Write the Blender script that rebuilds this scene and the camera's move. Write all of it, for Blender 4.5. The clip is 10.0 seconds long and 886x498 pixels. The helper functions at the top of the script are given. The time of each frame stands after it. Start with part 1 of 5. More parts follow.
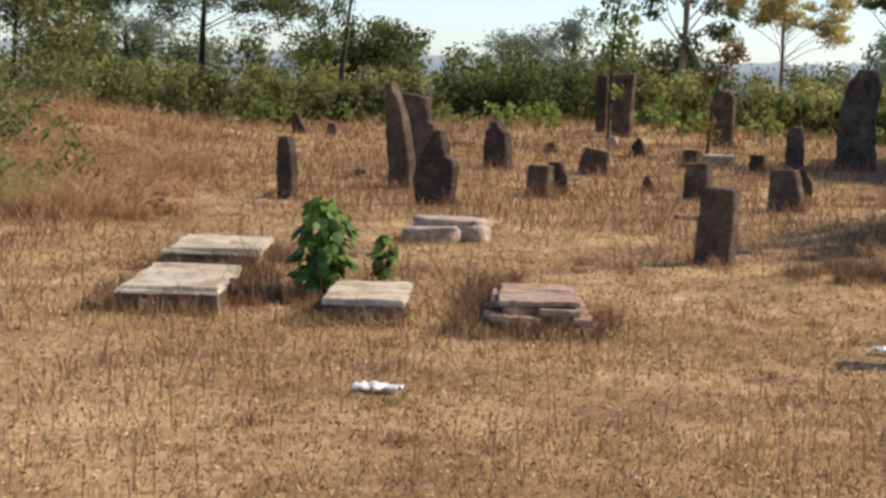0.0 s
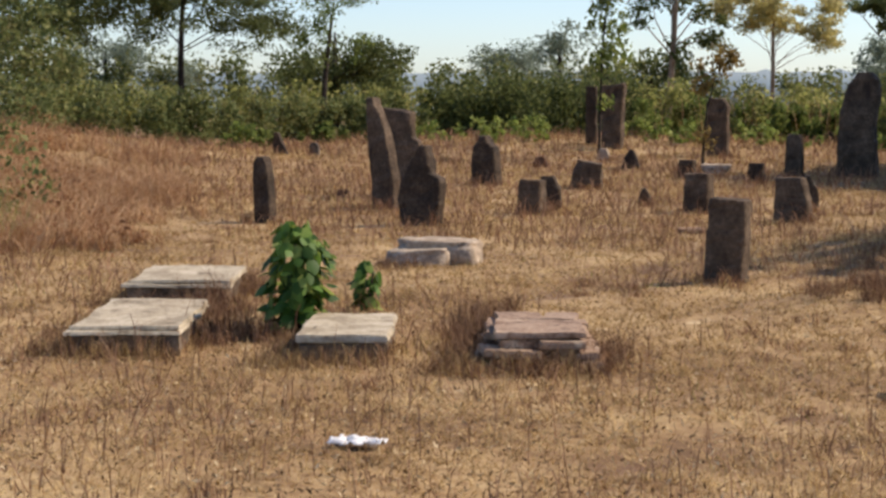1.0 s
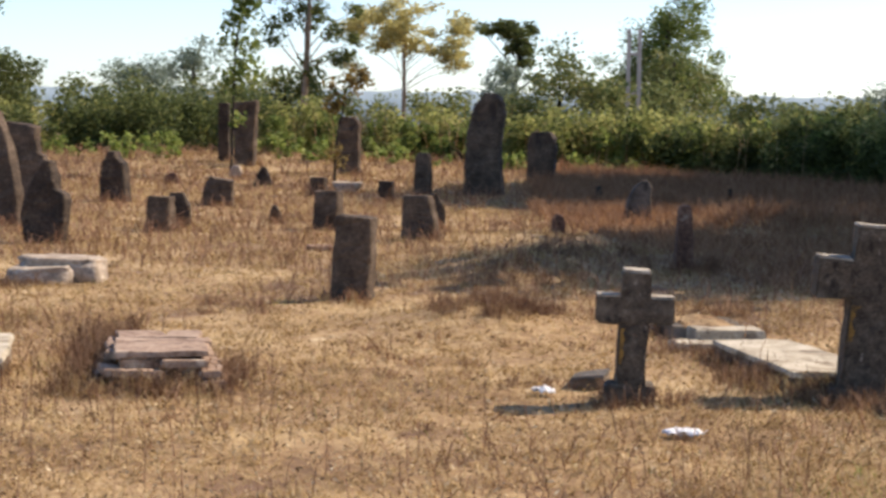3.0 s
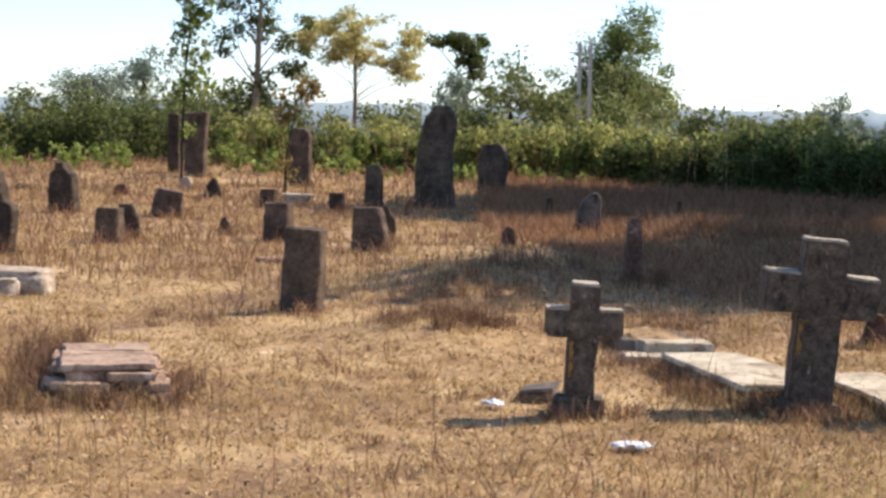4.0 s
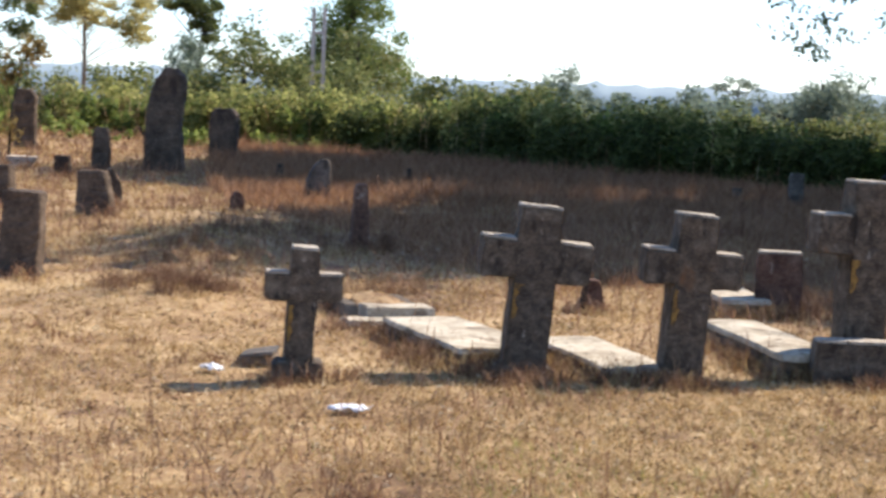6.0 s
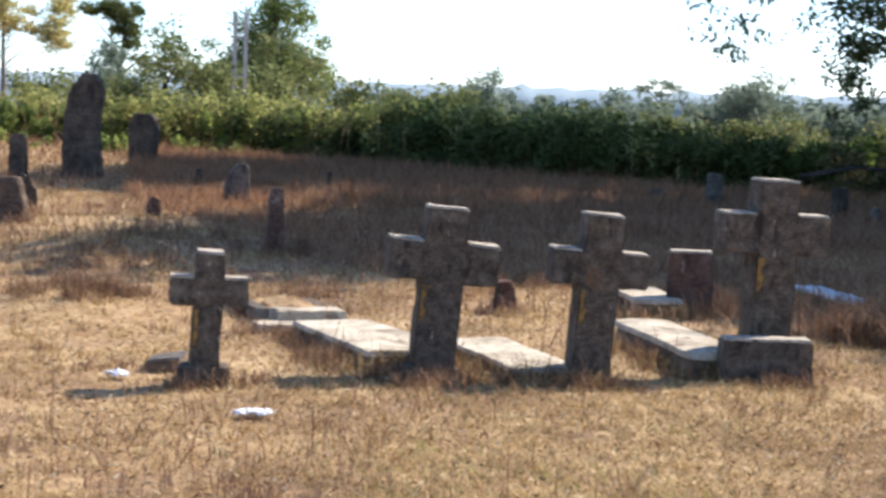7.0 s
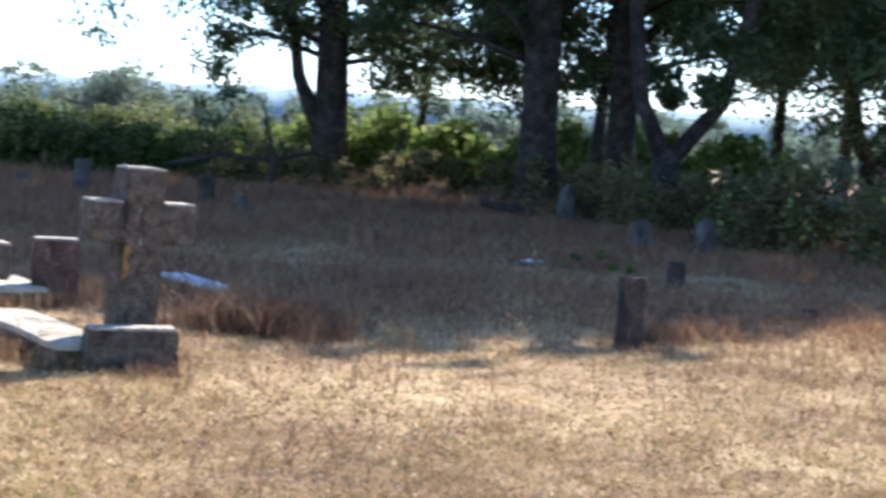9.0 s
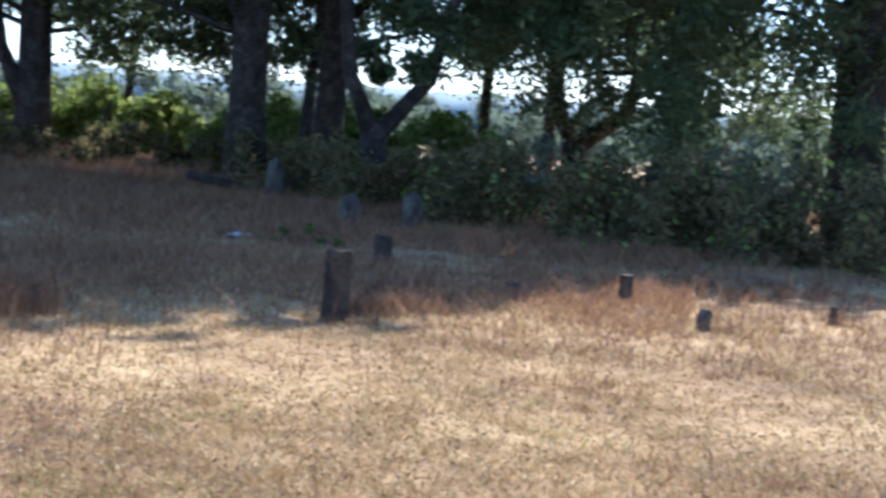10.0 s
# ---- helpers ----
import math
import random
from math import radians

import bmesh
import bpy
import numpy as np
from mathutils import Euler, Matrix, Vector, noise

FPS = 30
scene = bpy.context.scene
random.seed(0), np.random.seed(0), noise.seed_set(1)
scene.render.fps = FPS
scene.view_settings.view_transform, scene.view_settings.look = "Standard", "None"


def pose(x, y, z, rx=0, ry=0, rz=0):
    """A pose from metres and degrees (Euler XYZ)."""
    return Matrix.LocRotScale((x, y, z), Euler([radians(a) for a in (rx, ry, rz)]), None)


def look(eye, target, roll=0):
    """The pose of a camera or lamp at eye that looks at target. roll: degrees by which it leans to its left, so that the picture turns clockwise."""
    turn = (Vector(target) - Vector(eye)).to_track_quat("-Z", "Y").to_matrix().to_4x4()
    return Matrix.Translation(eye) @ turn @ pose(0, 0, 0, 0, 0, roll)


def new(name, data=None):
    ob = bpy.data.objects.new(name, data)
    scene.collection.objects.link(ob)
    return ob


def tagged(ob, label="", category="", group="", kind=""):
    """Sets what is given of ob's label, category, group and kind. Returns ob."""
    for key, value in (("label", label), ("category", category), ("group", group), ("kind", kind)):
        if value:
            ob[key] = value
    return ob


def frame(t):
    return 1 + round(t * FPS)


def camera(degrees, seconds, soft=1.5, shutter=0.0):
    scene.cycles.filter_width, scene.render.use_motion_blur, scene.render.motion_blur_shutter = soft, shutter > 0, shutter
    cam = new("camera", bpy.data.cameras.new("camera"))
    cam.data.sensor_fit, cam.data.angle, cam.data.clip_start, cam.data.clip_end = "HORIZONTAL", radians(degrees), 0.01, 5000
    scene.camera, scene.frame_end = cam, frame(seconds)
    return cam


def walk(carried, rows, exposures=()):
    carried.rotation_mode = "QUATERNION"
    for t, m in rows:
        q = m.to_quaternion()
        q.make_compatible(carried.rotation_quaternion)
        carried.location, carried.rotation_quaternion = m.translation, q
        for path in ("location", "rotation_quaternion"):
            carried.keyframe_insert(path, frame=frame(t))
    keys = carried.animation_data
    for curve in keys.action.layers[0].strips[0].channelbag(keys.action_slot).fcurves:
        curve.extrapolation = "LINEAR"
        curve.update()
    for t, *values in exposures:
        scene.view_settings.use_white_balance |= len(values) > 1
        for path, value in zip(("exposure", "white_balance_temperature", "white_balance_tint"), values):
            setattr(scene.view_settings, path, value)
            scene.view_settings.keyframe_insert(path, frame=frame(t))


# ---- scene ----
# ---------------------------------------------------------------- camera
cam = camera(28.09, 10.0, soft=2.85, shutter=0.4)
# seconds, x, y, z, heading clockwise from +y, tilt down, right side raised (degrees)
WAY = [
    (0.0, -0.049, -1.340, 1.674, -8.691, 5.704, 1.559),
    (0.5, -0.117, -0.857, 1.652, -8.288, 5.339, 0.928),
    (1.0, -0.222, -0.083, 1.604, -8.372, 5.129, -0.013),
    (1.5, -0.207, -0.025, 1.598, -7.490, 4.781, -0.151),
    (2.0, -0.179, 0.002, 1.592, -2.996, 4.819, 0.121),
    (2.5, -0.160, -0.012, 1.595, 0.000, 4.324, 0.703),
    (3.0, -0.148, -0.028, 1.600, 3.397, 4.487, 0.882),
    (3.2, -0.144, -0.019, 1.589, 3.993, 4.306, 1.100),
    (4.3, -0.131, -0.015, 1.609, 5.613, 3.865, 1.599),
    (4.5, -0.127, -0.033, 1.607, 6.320, 3.041, 2.656),
    (5.0, -0.130, -0.038, 1.599, 7.329, 3.983, 2.840),
    (5.5, -0.103, -0.023, 1.599, 9.491, 4.975, 2.385),
    (5.7, -0.089, -0.033, 1.594, 11.465, 5.052, 2.319),
    (6.8, 0.051, -0.052, 1.603, 15.343, 4.688, 1.750),
    (7.0, 0.067, -0.055, 1.588, 15.903, 4.725, 1.717),
    (7.5, 0.090, -0.016, 1.601, 21.249, 4.550, 0.842),
    (8.0, 0.106, 0.020, 1.599, 27.868, 4.537, 0.940),
    (8.5, 0.105, 0.013, 1.601, 32.053, 4.479, 3.131),
    (9.0, 0.121, 0.016, 1.603, 36.175, 4.294, 3.466),
    (9.5, 0.108, -0.021, 1.598, 41.163, 4.350, 4.062),
    (10.0, 0.107, -0.037, 1.597, 45.597, 4.482, 4.360),
]


def held(x, y, z, heading, tilt, raised):
    h, p, q = radians(heading), radians(tilt), radians(raised)
    f = Vector((math.sin(h) * math.cos(p), math.cos(h) * math.cos(p), -math.sin(p)))
    r = Vector((math.cos(h), -math.sin(h), 0))
    u = r.cross(f)
    r2, u2 = r * math.cos(q) + u * math.sin(q), u * math.cos(q) - r * math.sin(q)
    m = Matrix((r2, u2, -f)).transposed().to_4x4()
    m.translation = (x, y, z)
    return m


walk(cam, [(row[0], held(*row[1:])) for row in WAY], exposures=[(0.0, 0.44, 6430, 14), (1.0, 0.3, 6430, 14), (2.5, 0.54, 6330, 14), (4.5, 0.88, 6120, 13), (7.5, 1.16, 5600, 11), (9.0, 1.42, 5250, 10), (10.0, 1.35, 5130, 10)])

# ---------------------------------------------------------------- light
SUN_AZ, SUN_EL = 70.0, 45.0
world = bpy.data.worlds.new("sky")
world.use_nodes = True
scene.world = world
wn = world.node_tree
sky = wn.nodes.new("ShaderNodeTexSky")
sky.sky_type, sky.sun_disc = "NISHITA", False
sky.sun_elevation, sky.sun_rotation = radians(SUN_EL), radians(SUN_AZ)
sky.air_density, sky.dust_density, sky.ozone_density = 0.8, 0.45, 3.4
back = wn.nodes["Background"]
back.inputs["Strength"].default_value = 0.135
wn.links.new(sky.outputs["Color"], back.inputs["Color"])

sun_data = bpy.data.lights.new("sun", "SUN")
sun_data.energy, sun_data.angle, sun_data.color = 4.7, radians(0.55), (1.0, 0.86, 0.68)
sun = new("sun", sun_data)
az, el = radians(SUN_AZ), radians(SUN_EL)
toward = Vector((math.sin(az) * math.cos(el), math.cos(az) * math.cos(el), math.sin(el)))
sun.matrix_world = look(toward * 60, (0, 0, 0))


# ---------------------------------------------------------------- materials
def material(name, stops, scale=3.0, rough=0.85, bump=0.3, fine=40.0, island=0.0, through_light=0.0, patch=None, metal=0.0, spec=0.3, single=False, swing=1.0, worn=None, streak=1.0):
    """Noise at two scales over a ramp of base colours; island: share of a random tint per loose piece or object;
    patch: (colour, scale, threshold) of stains; through_light: share of light that passes a leaf;
    swing: contrast of the noise; worn: pale colour of sharp edges, rubbed and painted as sunlit rims; streak: how far
    stains run down."""
    m = bpy.data.materials.new(name)
    m.use_nodes = True
    t = m.node_tree
    n, l = t.nodes, t.links
    bsdf = n["Principled BSDF"]
    bsdf.inputs["Roughness"].default_value = rough
    bsdf.inputs["Metallic"].default_value = metal
    bsdf.inputs["Specular IOR Level"].default_value = spec
    geo = n.new("ShaderNodeNewGeometry")
    big, small = n.new("ShaderNodeTexNoise"), n.new("ShaderNodeTexNoise")
    big.inputs["Scale"].default_value, small.inputs["Scale"].default_value = scale, fine
    big.inputs["Detail"].default_value, small.inputs["Detail"].default_value = 6, 4
    big.inputs["Roughness"].default_value = 0.65
    for tex in (big, small):
        l.new(geo.outputs["Position"], tex.inputs["Vector"])
    mix = n.new("ShaderNodeMath")
    mix.operation = "MULTIPLY_ADD"
    mix.inputs[1].default_value = 0.35
    sub = n.new("ShaderNodeMath")
    sub.operation = "MULTIPLY_ADD"
    sub.inputs[1].default_value, sub.inputs[2].default_value = 0.65, 0.0
    l.new(big.outputs["Fac"], sub.inputs[0])
    l.new(small.outputs["Fac"], mix.inputs[0])
    l.new(sub.outputs[0], mix.inputs[2])
    fac = mix.outputs[0]
    if swing != 1.0:
        wide = n.new("ShaderNodeMapRange")
        wide.inputs["From Min"].default_value, wide.inputs["From Max"].default_value = 0.5 - 0.5 / swing, 0.5 + 0.5 / swing
        l.new(fac, wide.inputs["Value"])
        fac = wide.outputs["Result"]
    if island:
        blend = n.new("ShaderNodeMix")
        blend.inputs["Factor"].default_value = island
        l.new(fac, blend.inputs["A"])
        if single:
            l.new(n.new("ShaderNodeObjectInfo").outputs["Random"], blend.inputs["B"])
        else:
            l.new(geo.outputs["Random Per Island"], blend.inputs["B"])
        fac = blend.outputs["Result"]
    ramp = n.new("ShaderNodeValToRGB")
    e = ramp.color_ramp.elements
    lo, hi = (0.05, 0.95) if island else (0.32, 0.68)
    for i, c in enumerate(stops):
        at = lo + (hi - lo) * i / max(1, len(stops) - 1)
        el_ = e[i] if i < 2 else e.new(at)
        el_.position, el_.color = at, (*c, 1)
    l.new(fac, ramp.inputs["Fac"])
    colour = ramp.outputs["Color"]
    for c, s, threshold in patch or ():
        spot = n.new("ShaderNodeTexNoise")
        spot.inputs["Scale"].default_value, spot.inputs["Detail"].default_value = s, 5
        run = n.new("ShaderNodeMapping")
        run.inputs["Scale"].default_value = (1, 1, 1 / streak)
        l.new(geo.outputs["Position"], run.inputs["Vector"])
        l.new(run.outputs["Vector"], spot.inputs["Vector"])
        cut = n.new("ShaderNodeMapRange")
        cut.inputs["From Min"].default_value, cut.inputs["From Max"].default_value = threshold, threshold + 0.07
        l.new(spot.outputs["Fac"], cut.inputs["Value"])
        over = n.new("ShaderNodeMix")
        over.data_type = "RGBA"
        l.new(cut.outputs["Result"], over.inputs["Factor"])
        l.new(colour, over.inputs["A"])
        over.inputs["B"].default_value = (*c, 1)
        colour = over.outputs["Result"]
    if worn:
        # sharp edges turn paler: wear, and sunlit rims painted in
        lit_rim = n.new("ShaderNodeMapRange")
        lit_rim.inputs["From Min"].default_value, lit_rim.inputs["From Max"].default_value = 0.55, 0.7
        lit_rim.inputs["To Max"].default_value = 0.6
        l.new(geo.outputs["Pointiness"], lit_rim.inputs["Value"])
        over = n.new("ShaderNodeMix")
        over.data_type = "RGBA"
        l.new(lit_rim.outputs["Result"], over.inputs["Factor"])
        l.new(colour, over.inputs["A"])
        over.inputs["B"].default_value = (*worn, 1)
        colour = over.outputs["Result"]
    l.new(colour, bsdf.inputs["Base Color"])
    if bump:
        b = n.new("ShaderNodeBump")
        b.inputs["Strength"].default_value, b.inputs["Distance"].default_value = bump, 0.02
        l.new(mix.outputs[0], b.inputs["Height"])
        l.new(b.outputs["Normal"], bsdf.inputs["Normal"])
    if through_light:
        tr = n.new("ShaderNodeBsdfTranslucent")
        l.new(colour, tr.inputs["Color"])
        ms = n.new("ShaderNodeMixShader")
        ms.inputs["Fac"].default_value = through_light
        l.new(bsdf.outputs[0], ms.inputs[1])
        l.new(tr.outputs[0], ms.inputs[2])
        l.new(ms.outputs[0], n["Material Output"].inputs["Surface"])
    return m


SOIL = material("dry_soil", [(0.1, 0.055, 0.028), (0.23, 0.138, 0.064), (0.37, 0.25, 0.122), (0.48, 0.35, 0.18)], 0.55, 0.95, 0.6, 14, patch=[((0.16, 0.09, 0.05), 0.9, 0.62), ((0.52, 0.4, 0.24), 2.6, 0.68)], swing=1.3)
STRAW = material("dry_grass", [(0.1, 0.056, 0.024), (0.3, 0.188, 0.08), (0.56, 0.4, 0.178), (0.82, 0.65, 0.34)], 0.45, 0.85, 0, 2.2, island=0.5, through_light=0.3, swing=2.4)
RUSTGRASS = material("rusty_grass", [(0.17, 0.085, 0.04), (0.36, 0.19, 0.095), (0.55, 0.36, 0.19), (0.74, 0.58, 0.36)], 0.6, 0.85, 0, 3, island=0.65, through_light=0.35, swing=2.2)
WEED = material("dead_weed", [(0.12, 0.06, 0.034), (0.26, 0.142, 0.08), (0.46, 0.29, 0.165)], 1.2, 0.9, 0, 8, island=0.6, through_light=0.25, swing=1.8)
THATCH = material("grass_litter", [(0.05, 0.026, 0.014), (0.17, 0.095, 0.045), (0.36, 0.245, 0.12), (0.55, 0.42, 0.23), (0.78, 0.66, 0.44)], 0.7, 0.85, 0, 4, island=0.8, through_light=0.15)
DARKWEED = material("dark_dead_weed", [(0.06, 0.03, 0.018), (0.14, 0.074, 0.042), (0.26, 0.15, 0.085), (0.46, 0.3, 0.16)], 1.2, 0.9, 0, 8, island=0.75, through_light=0.25)
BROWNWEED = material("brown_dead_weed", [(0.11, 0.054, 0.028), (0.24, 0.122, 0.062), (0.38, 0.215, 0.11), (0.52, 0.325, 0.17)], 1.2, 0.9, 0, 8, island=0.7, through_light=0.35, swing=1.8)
OLIVETURF = material("withered_turf", [(0.12, 0.082, 0.034), (0.28, 0.2, 0.085), (0.46, 0.355, 0.165)], 1.2, 0.9, 0, 8, island=0.6, through_light=0.25, swing=1.8)
GREENGRASS = material("green_grass", [(0.16, 0.18, 0.04), (0.3, 0.32, 0.08), (0.45, 0.42, 0.14)], 1.0, 0.7, 0, 8, island=0.6, through_light=0.4)
STONE = material("dark_weathered_stone", [(0.026, 0.019, 0.013), (0.055, 0.038, 0.025), (0.11, 0.077, 0.05)], 4.0, 0.9, 0.8, 26, patch=[((0.2, 0.15, 0.1), 7.0, 0.71), ((0.028, 0.021, 0.016), 3.5, 0.6)], swing=1.4, worn=(0.3, 0.22, 0.145), streak=2.4)
GREYSTONE = material("grey_stone", [(0.05, 0.041, 0.032), (0.092, 0.076, 0.06), (0.165, 0.138, 0.108)], 4.0, 0.9, 0.6, 30, patch=[((0.28, 0.24, 0.19), 6.0, 0.66), ((0.045, 0.037, 0.03), 4.0, 0.6)], swing=1.5, worn=(0.34, 0.28, 0.21), streak=2.0)
BROWNSTONE = material("brown_weathered_stone", [(0.05, 0.034, 0.022), (0.094, 0.065, 0.042), (0.165, 0.117, 0.077)], 4.0, 0.9, 0.8, 26, patch=[((0.26, 0.195, 0.135), 7.0, 0.71), ((0.045, 0.032, 0.023), 3.5, 0.6)], swing=1.4, worn=(0.4, 0.3, 0.2), streak=2.4)
PALESTONE = material("pale_stone", [(0.2, 0.15, 0.104), (0.35, 0.275, 0.198), (0.54, 0.45, 0.345)], 5.0, 0.9, 0.6, 35, patch=[((0.15, 0.11, 0.075), 6.0, 0.62)], swing=1.5, worn=(0.6, 0.52, 0.42))
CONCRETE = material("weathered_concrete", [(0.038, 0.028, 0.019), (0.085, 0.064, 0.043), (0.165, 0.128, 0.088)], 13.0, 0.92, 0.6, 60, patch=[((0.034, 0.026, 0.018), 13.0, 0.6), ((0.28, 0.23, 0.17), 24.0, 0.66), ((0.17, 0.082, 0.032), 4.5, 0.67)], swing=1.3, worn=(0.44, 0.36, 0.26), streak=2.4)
RUSTBLOCK = material("rust_stained_concrete", [(0.05, 0.026, 0.017), (0.105, 0.056, 0.036), (0.17, 0.105, 0.07)], 5.0, 0.92, 0.5, 45, patch=[((0.3, 0.25, 0.19), 14.0, 0.66)], swing=1.5, worn=(0.4, 0.32, 0.24), streak=2.5)
# stained plaster, darkened further to paint the shade on slab sides
SLABSIDE = material("stained_shaded_plaster", [(0.06, 0.042, 0.028), (0.13, 0.093, 0.062), (0.28, 0.21, 0.145)], 6.0, 0.92, 0.5, 40, patch=[((0.05, 0.036, 0.025), 6.0, 0.56)], swing=1.6, worn=(0.35, 0.28, 0.2), streak=1.8)
LICHEN = material("orange_lichen", [(0.1, 0.065, 0.03), (0.25, 0.14, 0.036), (0.32, 0.185, 0.045)], 24, 0.95, 0.3, 90, swing=2.0)
# pale tint that paints sunlight on top faces, with dark stains
LITTOP = material("sunlit_top_tint", [(0.2, 0.165, 0.12), (0.36, 0.305, 0.23), (0.5, 0.43, 0.33)], 12.0, 0.92, 0.4, 60, patch=[((0.1, 0.078, 0.055), 14.0, 0.62)], swing=1.4)
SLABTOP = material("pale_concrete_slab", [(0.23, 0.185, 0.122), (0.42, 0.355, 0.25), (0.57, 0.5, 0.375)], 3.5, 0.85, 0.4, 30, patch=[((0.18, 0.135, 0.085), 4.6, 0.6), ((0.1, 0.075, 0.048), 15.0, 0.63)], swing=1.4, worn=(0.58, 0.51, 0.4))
WORNWHITE = material("worn_white_slab", [(0.34, 0.335, 0.32), (0.5, 0.495, 0.475), (0.62, 0.615, 0.59)], 4, 0.8, 0.3, 30, patch=[((0.2, 0.16, 0.12), 5.0, 0.6), ((0.14, 0.11, 0.08), 12.0, 0.62)])
BRICK = material("old_brick", [(0.12, 0.066, 0.042), (0.25, 0.152, 0.094), (0.44, 0.305, 0.2)], 5.0, 0.92, 0.5, 40, patch=[((0.52, 0.41, 0.29), 6.0, 0.6)], swing=1.4, worn=(0.5, 0.38, 0.27))
REDSTONE = material("rusty_stone", [(0.06, 0.03, 0.019), (0.13, 0.068, 0.042), (0.24, 0.14, 0.088)], 6.0, 0.9, 0.6, 35, patch=[((0.3, 0.22, 0.16), 8.0, 0.67)], swing=1.6, worn=(0.3, 0.19, 0.13))
TOMBTOP = material("pinkish_plaster", [(0.17, 0.105, 0.068), (0.3, 0.205, 0.14), (0.43, 0.32, 0.23)], 5.0, 0.92, 0.5, 40, patch=[((0.13, 0.08, 0.05), 6.0, 0.6)], swing=1.4, worn=(0.45, 0.34, 0.25))
WHITE = material("white_sheet", [(0.7, 0.7, 0.69), (0.8, 0.8, 0.79)], 8, 0.5, 0.2, 30)
BARK = material("bark", [(0.016, 0.012, 0.009), (0.036, 0.028, 0.021), (0.085, 0.066, 0.05)], 5.0, 0.95, 0.9, 24, swing=1.6)
PALEBARK = material("pale_bark", [(0.14, 0.1, 0.07), (0.24, 0.18, 0.12), (0.34, 0.27, 0.2)], 4.0, 0.95, 0.6, 24)
POSTWOOD = material("grey_post", [(0.42, 0.39, 0.35), (0.56, 0.53, 0.48)], 3, 0.9, 0.3, 20)
leafy = lambda name, stops, tl=0.4, rough=0.7: material(name, stops, 0.55, rough, 0, 2.4, island=0.55, through_light=tl, spec=0.2, swing=2.4)
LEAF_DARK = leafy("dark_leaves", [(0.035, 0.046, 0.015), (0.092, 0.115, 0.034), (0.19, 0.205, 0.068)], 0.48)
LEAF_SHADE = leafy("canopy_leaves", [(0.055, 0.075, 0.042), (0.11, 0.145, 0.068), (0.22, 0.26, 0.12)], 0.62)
LEAF_GREEN = leafy("green_leaves", [(0.05, 0.078, 0.02), (0.14, 0.185, 0.045), (0.3, 0.32, 0.09)], 0.62)
LEAF_YELLOW = leafy("yellowing_leaves", [(0.32, 0.29, 0.11), (0.52, 0.46, 0.18), (0.68, 0.6, 0.28)], 0.55)
LEAF_SCRUB = leafy("scrub_leaves", [(0.045, 0.062, 0.022), (0.11, 0.14, 0.045), (0.22, 0.24, 0.085), (0.33, 0.28, 0.12)])
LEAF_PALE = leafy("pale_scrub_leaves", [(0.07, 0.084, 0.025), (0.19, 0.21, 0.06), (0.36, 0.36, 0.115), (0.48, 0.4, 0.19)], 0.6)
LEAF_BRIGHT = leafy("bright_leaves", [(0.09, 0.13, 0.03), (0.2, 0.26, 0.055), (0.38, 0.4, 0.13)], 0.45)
LEAF_UNDER = leafy("undergrowth_leaves", [(0.055, 0.055, 0.024), (0.125, 0.122, 0.05), (0.25, 0.2, 0.088), (0.34, 0.23, 0.12)], 0.55)
LEAF_BIG = material("broad_leaves", [(0.025, 0.06, 0.012), (0.065, 0.14, 0.024), (0.14, 0.25, 0.045), (0.36, 0.42, 0.1)], 8, 0.55, 0, 30, island=0.8, through_light=0.4, spec=0.25, single=True)
LEAF_RUST = leafy("rusty_dry_leaves", [(0.16, 0.07, 0.03), (0.3, 0.15, 0.07), (0.42, 0.26, 0.13)], 0.35)
LEAF_BROWN = leafy("withered_leaves", [(0.14, 0.1, 0.03), (0.24, 0.16, 0.05), (0.3, 0.24, 0.08)])
# leaf green paled and greyed to paint distance haze
LEAF_HAZE = leafy("haze_tinted_leaves", [(0.13, 0.17, 0.125), (0.21, 0.26, 0.19), (0.31, 0.35, 0.25)], 0.4, 0.9)
# distance haze is mixed into the two backdrop colours below
HILL = material("hazed_woods", [(0.2, 0.255, 0.28), (0.25, 0.31, 0.33)], 0.03, 1.0, 0, 0.3)
HILLFAR = material("hazed_hills", [(0.32, 0.39, 0.46), (0.36, 0.43, 0.5)], 0.01, 1.0, 0, 0.1)


# ---------------------------------------------------------------- mesh helpers
def thing(name, x, y, z=0.0, turn=0.0, lean=0.0, tip=0.0):
    ob = new(name)
    ob.empty_display_size = 0.1
    ob.matrix_basis = pose(x, y, z, tip, lean, turn)
    return ob


def place(ob, x, y, z=0.0, turn=0.0, lean=0.0, tip=0.0):
    ob.matrix_basis = pose(x, y, z, tip, lean, turn)
    return ob


def mesh_of(name, bm, mat, smooth=False):
    me = bpy.data.meshes.new(name)
    bm.to_mesh(me)
    bm.free()
    me.materials.append(mat)
    if smooth:
        me.polygons.foreach_set("use_smooth", [True] * len(me.polygons))
    return me


def part(name, bm, mat, parent, label="", smooth=False):
    ob = new(name, bm if isinstance(bm, bpy.types.Mesh) else mesh_of(name, bm, mat, smooth))
    ob.parent = parent
    return tagged(ob, label)


